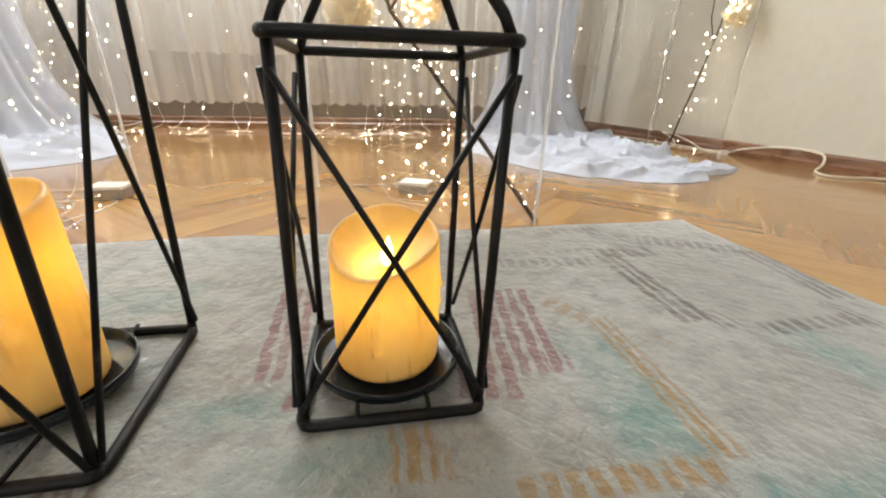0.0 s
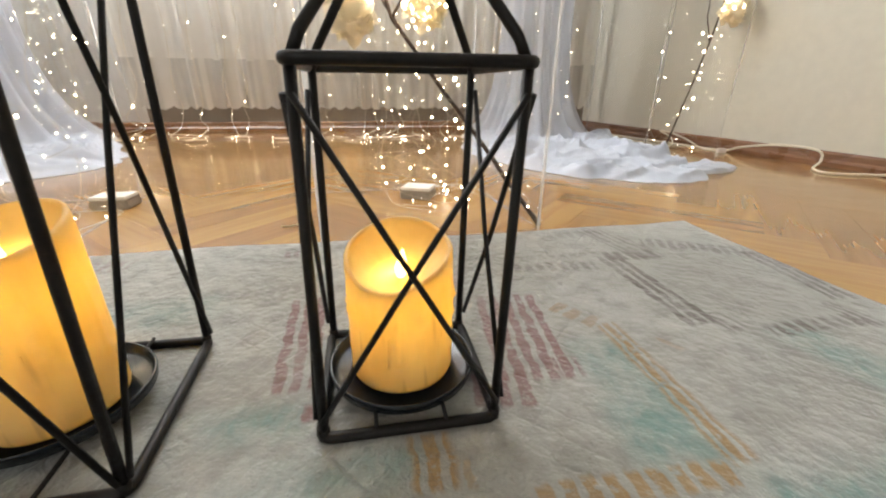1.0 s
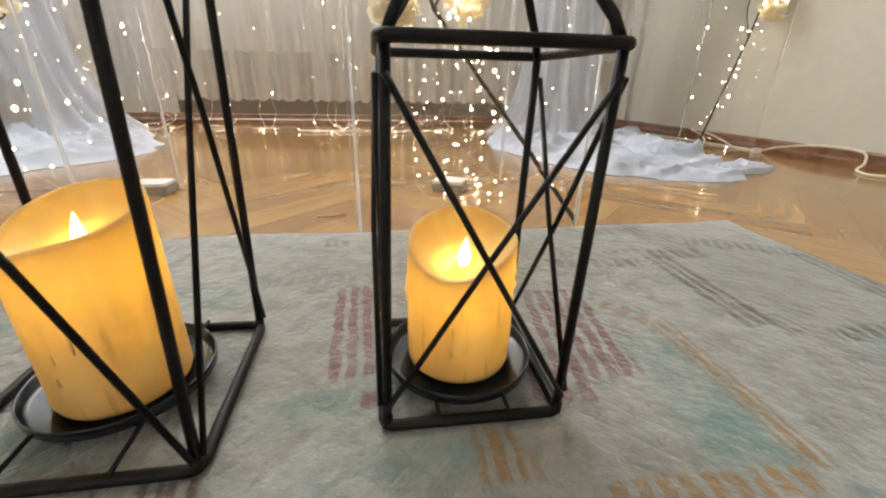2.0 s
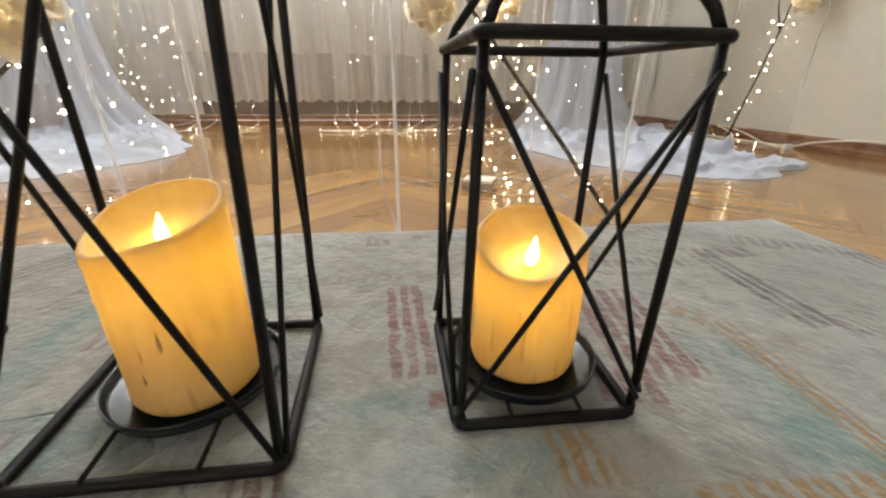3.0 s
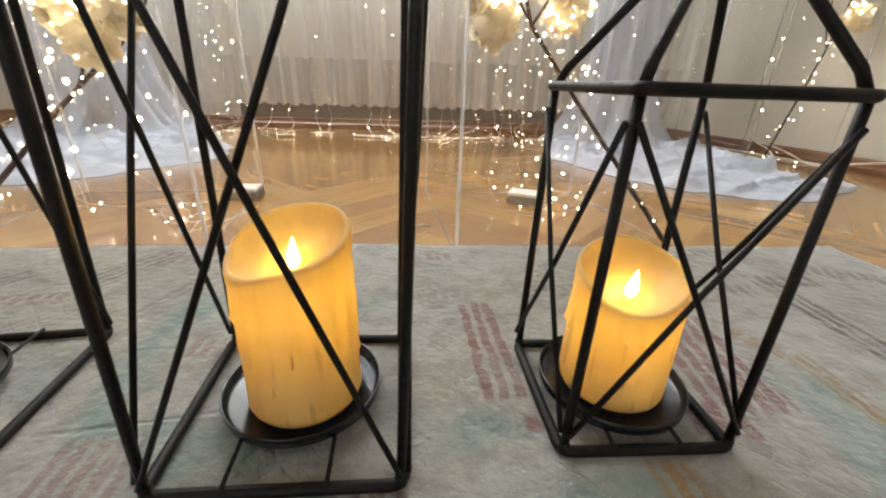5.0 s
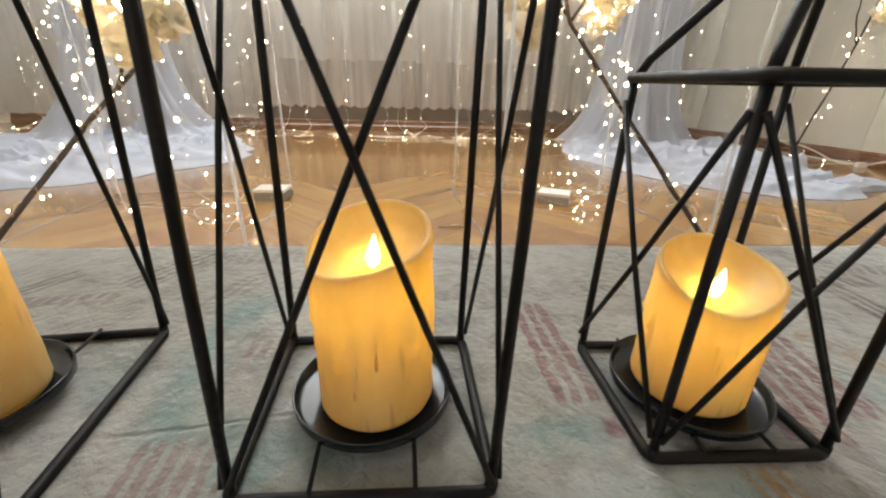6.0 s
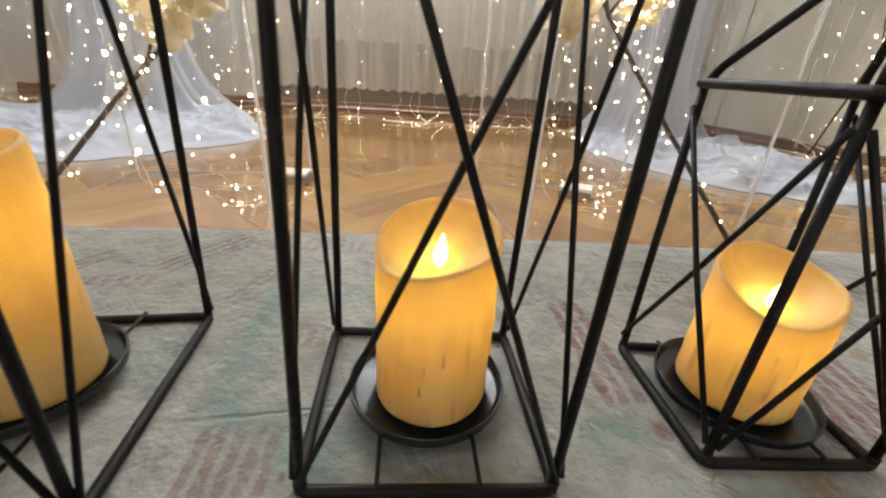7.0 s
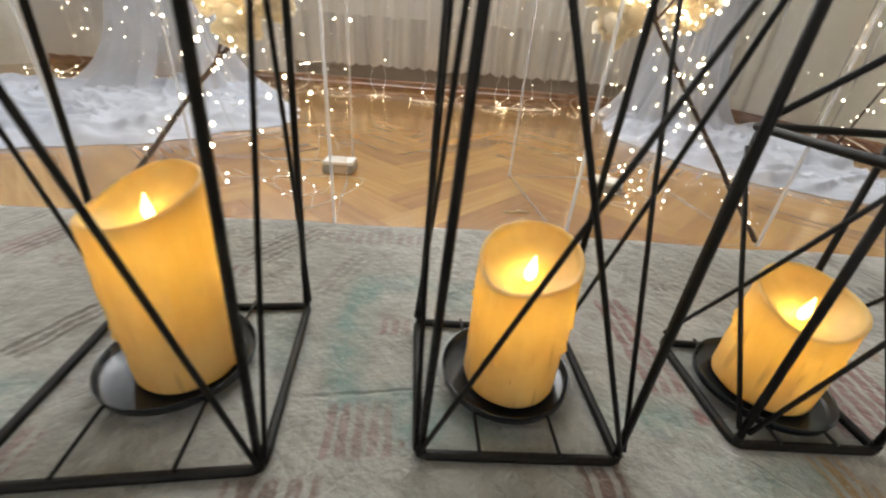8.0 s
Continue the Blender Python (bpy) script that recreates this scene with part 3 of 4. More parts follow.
def candle(where, r, rim, swing, high, seed, label):
    """A hollow wax candle with a melted, sloping rim, drips down its side, and a lit flame tip."""
    base = 0.0112
    top = thing("flameless_candle", (where[0], where[1], base), label, "candle", "candles in the lanterns")
    rim -= base
    rng = random.Random(seed)
    drips = [(rng.uniform(0, 2 * math.pi), rng.uniform(0.30, 0.85), rng.uniform(0.05, 0.09), rng.uniform(0.0008, 0.0020)) for _ in range(18)]

    def shape(a, rr, z):
        slope = swing * math.cos(a - high) + 0.0016 * math.cos(2 * a + seed) + 0.0010 * math.cos(3 * a + 2 * seed)
        f = max(0.0, z / rim)
        zz = z + slope * f * f * f
        if rr > r * 0.9:
            for da, low, wide, lift in drips:
                d = math.atan2(math.sin(a - da), math.cos(a - da))
                k = math.exp(-(d / wide) ** 2)
                body = 1.0 if f > low else math.exp(-((f - low) / 0.02) ** 2)
                tip = 1.0 + 1.1 * math.exp(-((f - low) / 0.03) ** 2)
                rr += lift * k * body * tip * max(0.0, min(1.0, (0.80 - f) * 6))
            rr += 0.0006 * noise.noise((math.cos(a) * 2, math.sin(a) * 2, z * 60 + seed))
        return rr, zz

    cup, wick = rim - 0.0185, rim - 0.0205
    prof = [(0, 0), (r * 0.90, 0), (r * 0.97, 0.0015), (r * 1.0, 0.005)]
    prof += [(r * (1.0 - 0.012 * k / 40), 0.005 + (rim - 0.008) * k / 40) for k in range(1, 41)]
    prof += [(r * (0.932 + 0.056 * math.cos(k * math.pi / 10)), rim - 0.0022 + 0.0026 * math.sin(k * math.pi / 10)) for k in range(1, 11)]
    depth = rim - 0.0022 - cup
    for k in range(1, 25):
        t = math.pi / 2 * k / 24
        prof.append((r * 0.876 * max(0.0, math.cos(t)) ** 1.2, rim - 0.0022 - depth * math.sin(t) ** 1.2))
    prof[-1] = (0, cup)
    part("wax_body", lathe(prof, 120, shape), WAX, top)
    low = rim * 0.36
    part("foot", lathe([(0, 0.0010), (r * 0.93, 0.0010), (r * 0.95, 0.0040), (r * 0.94, 0.0060), (r * 0.90, 0.0085), (r * 0.72, 0.0100), (r * 0.46, low), (r * 0.40, low + 0.002), (0, low + 0.002)], 48), CASE_DARK, top, "plastic battery foot")
    fl = [(0, 0), (0.0035, 0.0006), (0.0056, 0.0050), (0.0062, 0.0085), (0.0048, 0.0135), (0.0024, 0.0190), (0.0008, 0.0235), (0, 0.0242)]
    bm_flame = lathe(fl, 20)
    bmesh.ops.transform(bm_flame, matrix=pose(0.001, 0, wick, 0, 5, 0) @ Matrix.Diagonal((0.76, 0.45, 0.90, 1)), verts=bm_flame.verts)
    for da, low, wide, length in [(-1.57 + da, low, w * 0.85, ln) for da, low, w, ln in DRIPS[seed]]:
        bm = bmesh.new()
        pts = [Vector(((r - 0.0008) * math.cos(da + 0.012 * f), (r - 0.0008) * math.sin(da + 0.012 * f), low * rim + length * f)) for f in [k / 10 for k in range(11)]]
        tube(bm, pts, wide, 8, False, [wide * (0.30 + 0.25 * k / 10 + (0.80 * math.sqrt(k / 1.5) if k < 1.5 else 0.75 * math.exp(-((k - 1.5) / 2.2) ** 2))) * (1 if k < 10 else 0.4) for k in range(11)])
        part("drip", bm, WAX_DRIP, top, "thick run of wax")
    part("flame", bm_flame, FLAME, top, "glowing plastic flame tip")
    for nm, z, power in (("led_in_cup", cup + 0.007, CUP_POWER), ("led_in_wax", cup - 0.009, WAX_POWER)):
        data = bpy.data.lights.new(nm, "POINT")
        data.energy, data.color, data.shadow_soft_size = power, (1.0, 0.755, 0.24), 0.003 if "cup" in nm else 0.010
        lamp = new(nm, data)
        lamp.parent, lamp.location = top, (-0.007 if "cup" in nm else 0, -0.003 if "cup" in nm else 0, z)
    return top


CUP_POWER, WAX_POWER = 0.020, 0.128
# runs of wax by candle: turn from the front, foot as a share of the height, thickness, length
DRIPS = {1: [(-0.10, 0.22, 0.0015, 0.026), (0.42, 0.30, 0.0012, 0.020), (-0.62, 0.34, 0.0012, 0.018), (0.95, 0.40, 0.0012, 0.022)],
         2: [(-0.02, 0.22, 0.0018, 0.018), (0.05, 0.34, 0.0012, 0.030), (0.36, 0.40, 0.0014, 0.032), (0.72, 0.32, 0.0011, 0.022), (-0.42, 0.31, 0.0010, 0.030), (-0.85, 0.42, 0.0011, 0.024)],
         3: [(0.10, 0.40, 0.0013, 0.020), (0.55, 0.33, 0.0011, 0.030), (-0.5, 0.45, 0.0011, 0.026)]}


def lanterns():
    lantern((0.061, 0.3965), 12.0, 0.0575, 0.2165, 0.018, 0.202, 0.051, (-0.001, 0.0012), (0.0068, 0.0020), "small black wire lantern with crossed braces, on the rug", (0.0, 0.0),
            bend={(-1, -1): (0.0024, 0.0029, 0.0019, 0.0093), (1, -1): (-0.0016, 0.0028, -0.0001, 0.011), (-1, 1): (-0.0004, -0.001, -0.0025, 0.0038), (1, 1): (-0.0028, -0.0035, -0.0016, 0.0114)})
    lantern((-0.161, 0.343), 13.6, 0.0715, 0.378, 0.012, 0.354, 0.0525, (0.001, 0.006), (0.0105, 0.0110), "medium black wire lantern with crossed braces, on the rug", (0.0, 0.0),
            bend={(-1, -1): (0.0016, 0.0042, 0.0059, -0.0016), (1, -1): (0.0005, 0.0025, 0.0021, 0.005), (-1, 1): (-0.0034, 0.0029, -0.0024, -0.0053), (1, 1): (-0.0018, -0.0022, -0.0031, -0.0037)})
    lantern((-0.4206, 0.278), 19.2, 0.0870, 0.630, 0.012, 0.600, 0.056, (0.0, 0.010), (0.020, 0.0195), "tall black wire lantern with crossed braces, on the rug", (0.0, 0.0))
    candle((0.0598, 0.3985), 0.0372, 0.1030, 0.0122, radians(85), 1, "short ivory wax candle with a lit flame in a tray")
    candle((-0.158, 0.346), 0.0376, 0.1275, 0.0122, radians(75), 2, "medium ivory wax candle with drips and a lit flame")
    candle((-0.414, 0.288), 0.0384, 0.157, 0.0122, radians(65), 3, "tall ivory wax candle with a lit flame in a tray")


# ---- acrylic stands ----
BOX_TURN = 18.6


def acrylic_box(where, turn, w, d, h, label, edge):
    """A clear five-sided stand of thin sheet, near-left foot at where."""
    top = thing("acrylic_stand", (where[0], where[1], FLOOR), label, "display stand", "clear stands", turn)
    t = 0.004
    for x, y, sx, sy in ((w / 2, t / 2, w - 2 * t, t), (w / 2, d - t / 2, w - 2 * t, t), (t / 2, d / 2, t, d - 2 * t), (w - t / 2, d / 2, t, d - 2 * t)):
        bm = box_bm(sx, sy, h - 0.006, (x, y, h / 2))
        inward = Vector((w / 2 - x, d / 2 - y, 0)).normalized()
        bm.normal_update()
        bmesh.ops.delete(bm, geom=[max(bm.faces, key=lambda f: f.normal.dot(inward))], context="FACES_ONLY")
        ob = part("panel", bm, ACRYLIC, top, "", False)
        ob.visible_shadow = False
    for x, y in ((0, 0), (w, 0), (0, d), (w, d)):
        sx, sy = (1 if x else -1), (1 if y else -1)
        part("glued_edge", box_bm(0.0042, 0.0042, h, (x - sx * 0.002, y - sy * 0.002, h / 2), 0.0006), edge, top, "", False)
    for x, y, sx, sy in ((w / 2, 0.002, w - 0.01, 0.003), (w / 2, d - 0.002, w - 0.01, 0.003), (0.002, d / 2, 0.003, d - 0.01), (w - 0.002, d / 2, 0.003, d - 0.01)):
        part("foot_edge", box_bm(sx, sy, 0.002, (x, y, 0.001)), EDGE_FAINT, top, "", False)
    lid = part("lid", box_bm(w, d, t, (w / 2, d / 2, h + t / 2)), ACRYLIC, top, "", False)
    lid.visible_shadow = False
    return top


# ---- blossom branches ----
def crumpled_petals(bm, size, rng):
    """A ruffled cloth bloom: many cupped petals round one heart, with wavy edges."""
    n, SEG = 17, 26
    for k in range(n):
        up = 1 - 1.55 * (k + 0.5) / n
        a = k * 2.399 + rng.uniform(-0.25, 0.25)
        out = Vector((math.sqrt(max(0, 1 - up * up)) * math.cos(a), math.sqrt(max(0, 1 - up * up)) * math.sin(a), up))
        turn = out.to_track_quat("Z", "Y").to_matrix() @ Matrix.Rotation(rng.uniform(0, 6.28), 3, "Z")
        wide, lift = size * rng.uniform(0.46, 0.80), size * rng.uniform(0.25, 0.78)
        rings = [[bm.verts.new(out * size * 0.15)]]
        for i in range(1, 6):
            f = i / 5
            ring = []
            for j in range(SEG):
                t = 2 * math.pi * j / SEG
                rim = 1 + 0.22 * math.sin(3 * t + k) * f + 0.15 * math.sin(6 * t + 2 * k) * f + 0.08 * math.sin(11 * t + 3 * k) * f * f
                w = wide * f * rim
                h = lift * (0.25 + 0.75 * (1 - f * f * 0.55)) + size * f * f * (0.13 * math.sin(5 * t + k * 1.7) + 0.07 * math.sin(11 * t + k))
                ring.append(bm.verts.new(turn @ Vector((w * math.cos(t), w * math.sin(t), h))))
            rings.append(ring)
        for j in range(SEG):
            bm.faces.new((rings[0][0], rings[1][j], rings[1][(j + 1) % SEG]))
        for ra, rb in zip(rings[1:], rings[2:]):
            for j in range(SEG):
                bm.faces.new((ra[j], rb[j], rb[(j + 1) % SEG], ra[(j + 1) % SEG]))


def branch(stems, blooms, seed, label):
    root = Vector(stems[0][0])
    top = thing("blossom_branch", root, label, "artificial branch", "blossom branches")
    rng = random.Random(seed)
    for k, line in enumerate(stems):
        pts = []
        line = [Vector(p) - root for p in line]
        for a, b in zip(line, line[1:]):
            for i in range(6):
                f = i / 6
                pts.append(a.lerp(b, f) + Vector((rng.uniform(-1, 1), rng.uniform(-1, 1), 0)) * 0.0012)
        pts.append(line[-1])
        r0 = 0.0040 if k == 0 else 0.0026
        part("stem" if k == 0 else "twig", bar(pts, r0, 8, False, [r0 * (1 - 0.5 * i / len(pts)) for i in range(len(pts))]), BARK, top)
    for p, size in blooms:
        bm = bmesh.new()
        crumpled_petals(bm, size * 1.18, rng)
        turn = Euler((rng.uniform(-1.2, 0.4), rng.uniform(-0.7, 0.7), rng.uniform(0, 6)))
        bmesh.ops.transform(bm, matrix=Matrix.LocRotScale(Vector(p) - root - Vector((0, 0, 0.008)), turn, None), verts=bm.verts)
        part("blossom", bm, PETAL, top, "ruffled cream cloth blossom")
    return top


# ---- string lights ----
BULB_MESH = None


def bulb_mesh():
    bm = bmesh.new()
    bmesh.ops.create_icosphere(bm, subdivisions=2, radius=1.0)
    return mesh_of("led", bm, BULB)


def string_lights(root, line, step, size, label, wire=None, wire_r=0.00035, jitter=0.006, seed=0):
    """One flexible wire through the points, with small lamps along it."""
    root = Vector(root)
    top = thing("string_lights", root, label, "string lights", "fairy lights")
    rng = random.Random(seed)
    pts = [Vector(p) - root for p in line]
    fine = []
    for i in range(len(pts) - 1):
        p0, p1, p2, p3 = pts[max(0, i - 1)], pts[i], pts[i + 1], pts[min(len(pts) - 1, i + 2)]
        n = max(3, int((p2 - p1).length / 0.012))
        for k in range(n):
            t = k / n
            fine.append(0.5 * ((2 * p1) + (p2 - p0) * t + (2 * p0 - 5 * p1 + 4 * p2 - p3) * t * t + (3 * p1 - p0 - 3 * p2 + p3) * t ** 3))
    fine.append(pts[-1])
    part("wire", bar(fine, wire_r, 5), wire or COPPER, top)
    gone, nxt = 0.0, step * rng.random()
    for a, b in zip(fine, fine[1:]):
        gone += (b - a).length
        if gone >= nxt:
            nxt += step * rng.uniform(0.7, 1.3)
            ob = new("bulb", BULB_MESH)
            ob.parent = top
            ob.location = b + Vector((rng.uniform(-1, 1), rng.uniform(-1, 1), rng.uniform(-1, 1))) * jitter
            s = size * rng.choice((0.20, 0.27, 0.34, 0.42, 0.54, 0.74))
            ob.scale = (s, s, s * 1.3)
    return top


def tangle(rng, centre, spread, n):
    return [(centre[0] + rng.gauss(0, spread[0]), centre[1] + rng.gauss(0, spread[1]), max(FLOOR + 0.003, centre[2] + abs(rng.gauss(0, spread[2])))) for _ in range(n)]


# ---- cloth ----
def pleated(name, parent, a, b, z0, z1, folds, depth, mat, seed=0, scallop=0.0, cols=620, rows=14):
    """A hanging curtain with uneven pleats and a cut lower edge."""
    a, b = Vector(a), Vector(b)
    way = (b - a)
    side = Vector((way.y, -way.x)).normalized()
    bm = bmesh.new()
    grid = []
    for i in range(cols + 1):
        f = i / cols
        ph = folds * f + 0.8 * noise.noise((f * 9, seed, 0)) + 0.3 * noise.noise((f * 40, seed, 5))
        wave = math.sin(2 * math.pi * ph)
        low = z0 + scallop * (0.55 + 0.9 * abs(noise.noise((f * 55, 4, seed)))) * (0.5 - abs(math.sin(math.pi * folds * 2.2 * f + 1.2 * noise.noise((f * 12, 7, seed))))) + 0.006 * noise.noise((f * 30, 2, seed))
        col = []
        for j in range(rows + 1):
            g = j / rows
            z = low + (z1 - low) * g
            amp = depth * (0.75 + 0.35 * noise.noise((f * 14, g * 2.5, seed + 2)))
            p = a + way * f + side * amp * (wave + 0.35 * math.sin(4 * math.pi * ph + 1))
            col.append(bm.verts.new((p.x, p.y, z)))
        grid.append(col)
    for i in range(cols):
        for j in range(rows):
            bm.faces.new((grid[i][j], grid[i + 1][j], grid[i + 1][j + 1], grid[i][j + 1]))
    return part(name, bm, mat, parent)


def drape_column(parent, foot, wide, deep, flare, height, folds, seed, slit=None):
    """The hanging part of a drape: pleats gathered to a column that spreads at the floor."""
    bm = bmesh.new()
    n, rows = 300, 60
    grid = []
    for j in range(rows + 1):
        z = height * (j / rows) ** 1.6
        spread = 1 + flare * math.exp(-z / 0.13)
        row = []
        for i in range(n):
            a = 2 * math.pi * i / n
            ph = folds * a + 1.6 * noise.noise((math.cos(a) * 1.5, math.sin(a) * 1.5, seed))
            k = 1 + 0.13 * math.sin(ph) + 0.06 * math.sin(2.3 * ph + z * 3) + 0.05 * noise.noise((a * 3, z * 4, seed))
            row.append(bm.verts.new((wide * spread * k * math.cos(a), deep * spread * k * math.sin(a), z)))
        grid.append(row)
    for j in range(rows):
        for i in range(n):
            # a slit between two lengths of cloth, open at the floor and closing higher up
            if slit:
                x, y, z = grid[j][i].co
                if abs(x - slit[0] - slit[3] * z) < slit[1] * max(0.0, 1 - z / slit[2]):
                    continue
            bm.faces.new((grid[j][i], grid[j][(i + 1) % n], grid[j + 1][(i + 1) % n], grid[j + 1][i]))
    bmesh.ops.translate(bm, verts=bm.verts, vec=foot)
    return part("hanging_cloth", bm, VOILE, parent)


def drape_train(parent, centre, rx, ry, turn, lift, seed, name="train", source=(0.0, 0.0), square=2.0, pinch=(0.0, 0.0)):
    """The rest of the drape, lying on the floor in creases that run out from where it hangs."""
    bm = bmesh.new()
    n, rings = 300, 100
    c, s = math.cos(radians(turn)), math.sin(radians(turn))
    grid = []
    for j in range(1, rings + 1):
        f = j / rings
        row = []
        for i in range(n):
            a = 2 * math.pi * i / n
            edge = 1 + 0.11 * noise.noise((math.cos(a) * 1.8, math.sin(a) * 1.8, seed)) + 0.05 * noise.noise((math.cos(a) * 6, math.sin(a) * 6, seed + 1))
            edge /= (abs(math.cos(a)) ** square + abs(math.sin(a)) ** square) ** (1 / square)
            x, y = rx * edge * f * math.cos(a), ry * edge * f * math.sin(a)
            X, Y = c * x - s * y, s * x + c * y
            g = max(0.0, min(1.0, -Y / ry))
            X = X * (1 - pinch[0] * g) + pinch[1] * g
            gx, gy = X + centre[0] - source[0], Y + centre[1] - source[1]
            d, ang = math.hypot(gx, gy), math.atan2(gy, gx)
            wx = X + 0.10 * noise.noise((X * 4, Y * 4, seed + 20))
            wy = Y + 0.10 * noise.noise((X * 4, Y * 4, seed + 30))
            fall = min(1.0, (1 - f) * 9)
            run = 1 - abs(noise.noise((ang * 6, d * 1.8, seed + 4))) * 3.0
            cross = 1 - abs(noise.noise((wx * 8, wy * 10, seed + 8))) * 3.2
            fine = 1 - abs(noise.noise((wx * 30, wy * 36, seed + 12))) * 3.0
            ring = 1 - abs(noise.noise((d * 9 + 0.6 * wx * 8, ang * 2.2 + wy * 3, seed + 15))) * 3.0
            run, cross, fine, ring = max(0, run) ** 1.4, max(0, cross) ** 1.4, max(0, fine), max(0, ring) ** 1.4
            z = 0.0006 + fall * lift * (0.12 + 0.26 * run + 0.40 * ring + 0.24 * cross + 0.07 * fine) * (0.7 + 0.6 * noise.noise((X * 3, Y * 3, seed + 40))) + 0.0006 * (1 - fall)
            row.append(bm.verts.new((X, Y, max(0.0008, z))))
        grid.append(row)
    for j in range(rings - 1):
        for i in range(n):
            q = (i + 1) % n
            bm.faces.new((grid[j][i], grid[j + 1][i], grid[j + 1][q], grid[j][q]))
    bm.faces.new(grid[0][::-1])
    bmesh.ops.translate(bm, verts=bm.verts, vec=centre)
    return part(name, bm, VOILE_LAID_SHADED, parent)


def curtains():
    d = (BACK_B - LEFT).normalized()
    nrm = Vector((d.y, -d.x))
    a, b = LEFT + nrm * 0.14 + d * 1.25, BACK_B + nrm * 0.14 - d * 0.04
    # translucent sheet added in place of plain wall, so window light still passes
    plain_panel = thing("wall_stand_in", (0, 0, 0), "smooth pale sheet standing in for plain wall beside the net curtain", "curtain")
    pleated("cloth", plain_panel, LEFT + nrm * 0.13 + d * 0.03, LEFT + nrm * 0.13 + d * 1.30, 0.040, 2.55, 2, 0.006, PANEL, 8)
    net = thing("sheer_curtain", (0, 0, 0), "sheer cream net curtain with a scalloped lace hem", "curtain")
    pleated("panel", net, a, b, 0.298, 2.55, 17, 0.026, SHEER, 3)
    pleated("hem", net, a + nrm * 0.002, b + nrm * 0.002, 0.102, 0.305, 17, 0.026, HEM, 3, 0.018, rows=6)
    right = thing("voile_drape", (0.45, 2.03, FLOOR), "white voile drape trailing over the parquet", "drape", "white drapes")
    drape_column(right, (-0.03, 0, 0), 0.122, 0.09, 1.15, 2.3, 11, 11)
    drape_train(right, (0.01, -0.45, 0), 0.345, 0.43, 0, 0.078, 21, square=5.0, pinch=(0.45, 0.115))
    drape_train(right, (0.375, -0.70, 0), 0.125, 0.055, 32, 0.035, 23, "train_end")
    left = thing("voile_drape", (-1.68, 1.62, FLOOR), "white voile drape pooled on the parquet", "drape", "white drapes")
    drape_column(left, (0.05, 0, 0), 0.160, 0.12, 1.30, 2.2, 9, 14, (0.13, 0.030, 0.26, -0.10))
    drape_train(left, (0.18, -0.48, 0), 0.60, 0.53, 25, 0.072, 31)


# ---- small things ----
def battery_pack(where, turn, label):
    top = thing("battery_box", (where[0], where[1], FLOOR), label, "battery box", "battery boxes", turn)
    part("case", box_bm(0.064, 0.05, 0.017, (0, 0, 0.0085), 0.002), CASE_DARK, top, "", False)
    part("cover", box_bm(0.062, 0.048, 0.006, (0, 0, 0.0205), 0.0012), CASE, top, "white plastic cover", False)
    part("switch", box_bm(0.008, 0.004, 0.003, (0.02, -0.026, 0.010), 0.0006), CASE_DARK, top, "", False)
    return top


def smooth_line(pts, n):
    """A smooth curve through the points, n steps from one to the next."""
    fine = []
    for i in range(len(pts) - 1):
        q = [pts[max(0, min(len(pts) - 1, i + k))] for k in (-1, 0, 1, 2)]
        for k in range(n):
            t = k / n
            fine.append(0.5 * (2 * q[1] + (q[2] - q[0]) * t + (2 * q[0] - 5 * q[1] + 4 * q[2] - q[3]) * t * t + (3 * q[1] - q[0] - 3 * q[2] + q[3]) * t ** 3))
    return fine + [pts[-1]]


def floor_cable():
    r = 0.0035
    low = FLOOR + r
    pts = [(0.83, 2.20, low), (0.95, 1.97, low), (1.03, 1.80, low), (1.085, 1.69, low), (1.105, 1.62, 0.012), (1.160, 1.53, 0.032), (1.205, 1.43, 0.030),
           (1.195, 1.395, 0.004), (1.145, 1.355, low), (1.118, 1.29, low), (1.165, 1.265, low), (1.235, 1.26, low), (1.290, 1.17, 0.006), (1.40, 0.92, 0.010), (1.52, 0.62, low)]
    top = thing("power_cable", (pts[0][0], pts[0][1], FLOOR), "cream power cable lying along the skirting board", "cable")
    fine = []
    for i in range(len(pts) - 1):
        q = [Vector(pts[max(0, min(len(pts) - 1, i + k))]) for k in (-1, 0, 1, 2)]
        for k in range(10):
            t = k / 10
            p = 0.5 * (2 * q[1] + (q[2] - q[0]) * t + (2 * q[0] - 5 * q[1] + 4 * q[2] - q[3]) * t * t + (3 * q[1] - q[0] - 3 * q[2] + q[3]) * t ** 3)
            fine.append((p.x - pts[0][0], p.y - pts[0][1], max(low, p.z) - FLOOR))
    part("cord", bar(fine, r, 8), CABLE, top)
    curl = [(0.775, 2.40, low), (0.770, 2.25, low), (0.800, 2.13, low), (0.845, 1.98, low), (0.895, 1.90, low), (0.925, 1.79, low), (0.955, 1.80, 0.004), (0.975, 1.88, 0.020),
            (0.960, 1.93, 0.034), (0.990, 1.90, 0.030), (1.015, 1.82, 0.014), (1.040, 1.74, low), (1.058, 1.68, low)]
    part("thin_cord", bar(smooth_line([Vector(p) - Vector((pts[0][0], pts[0][1], FLOOR)) for p in curl], 8), 0.0025, 8), CABLE, top)
    box = box_bm(0.028, 0.018, 0.016, (1.06 - pts[0][0], 1.655 - pts[0][1], 0.008), 0.002)
    part("plug", box, CASE, top, "small white plug at the cable's bend", False)


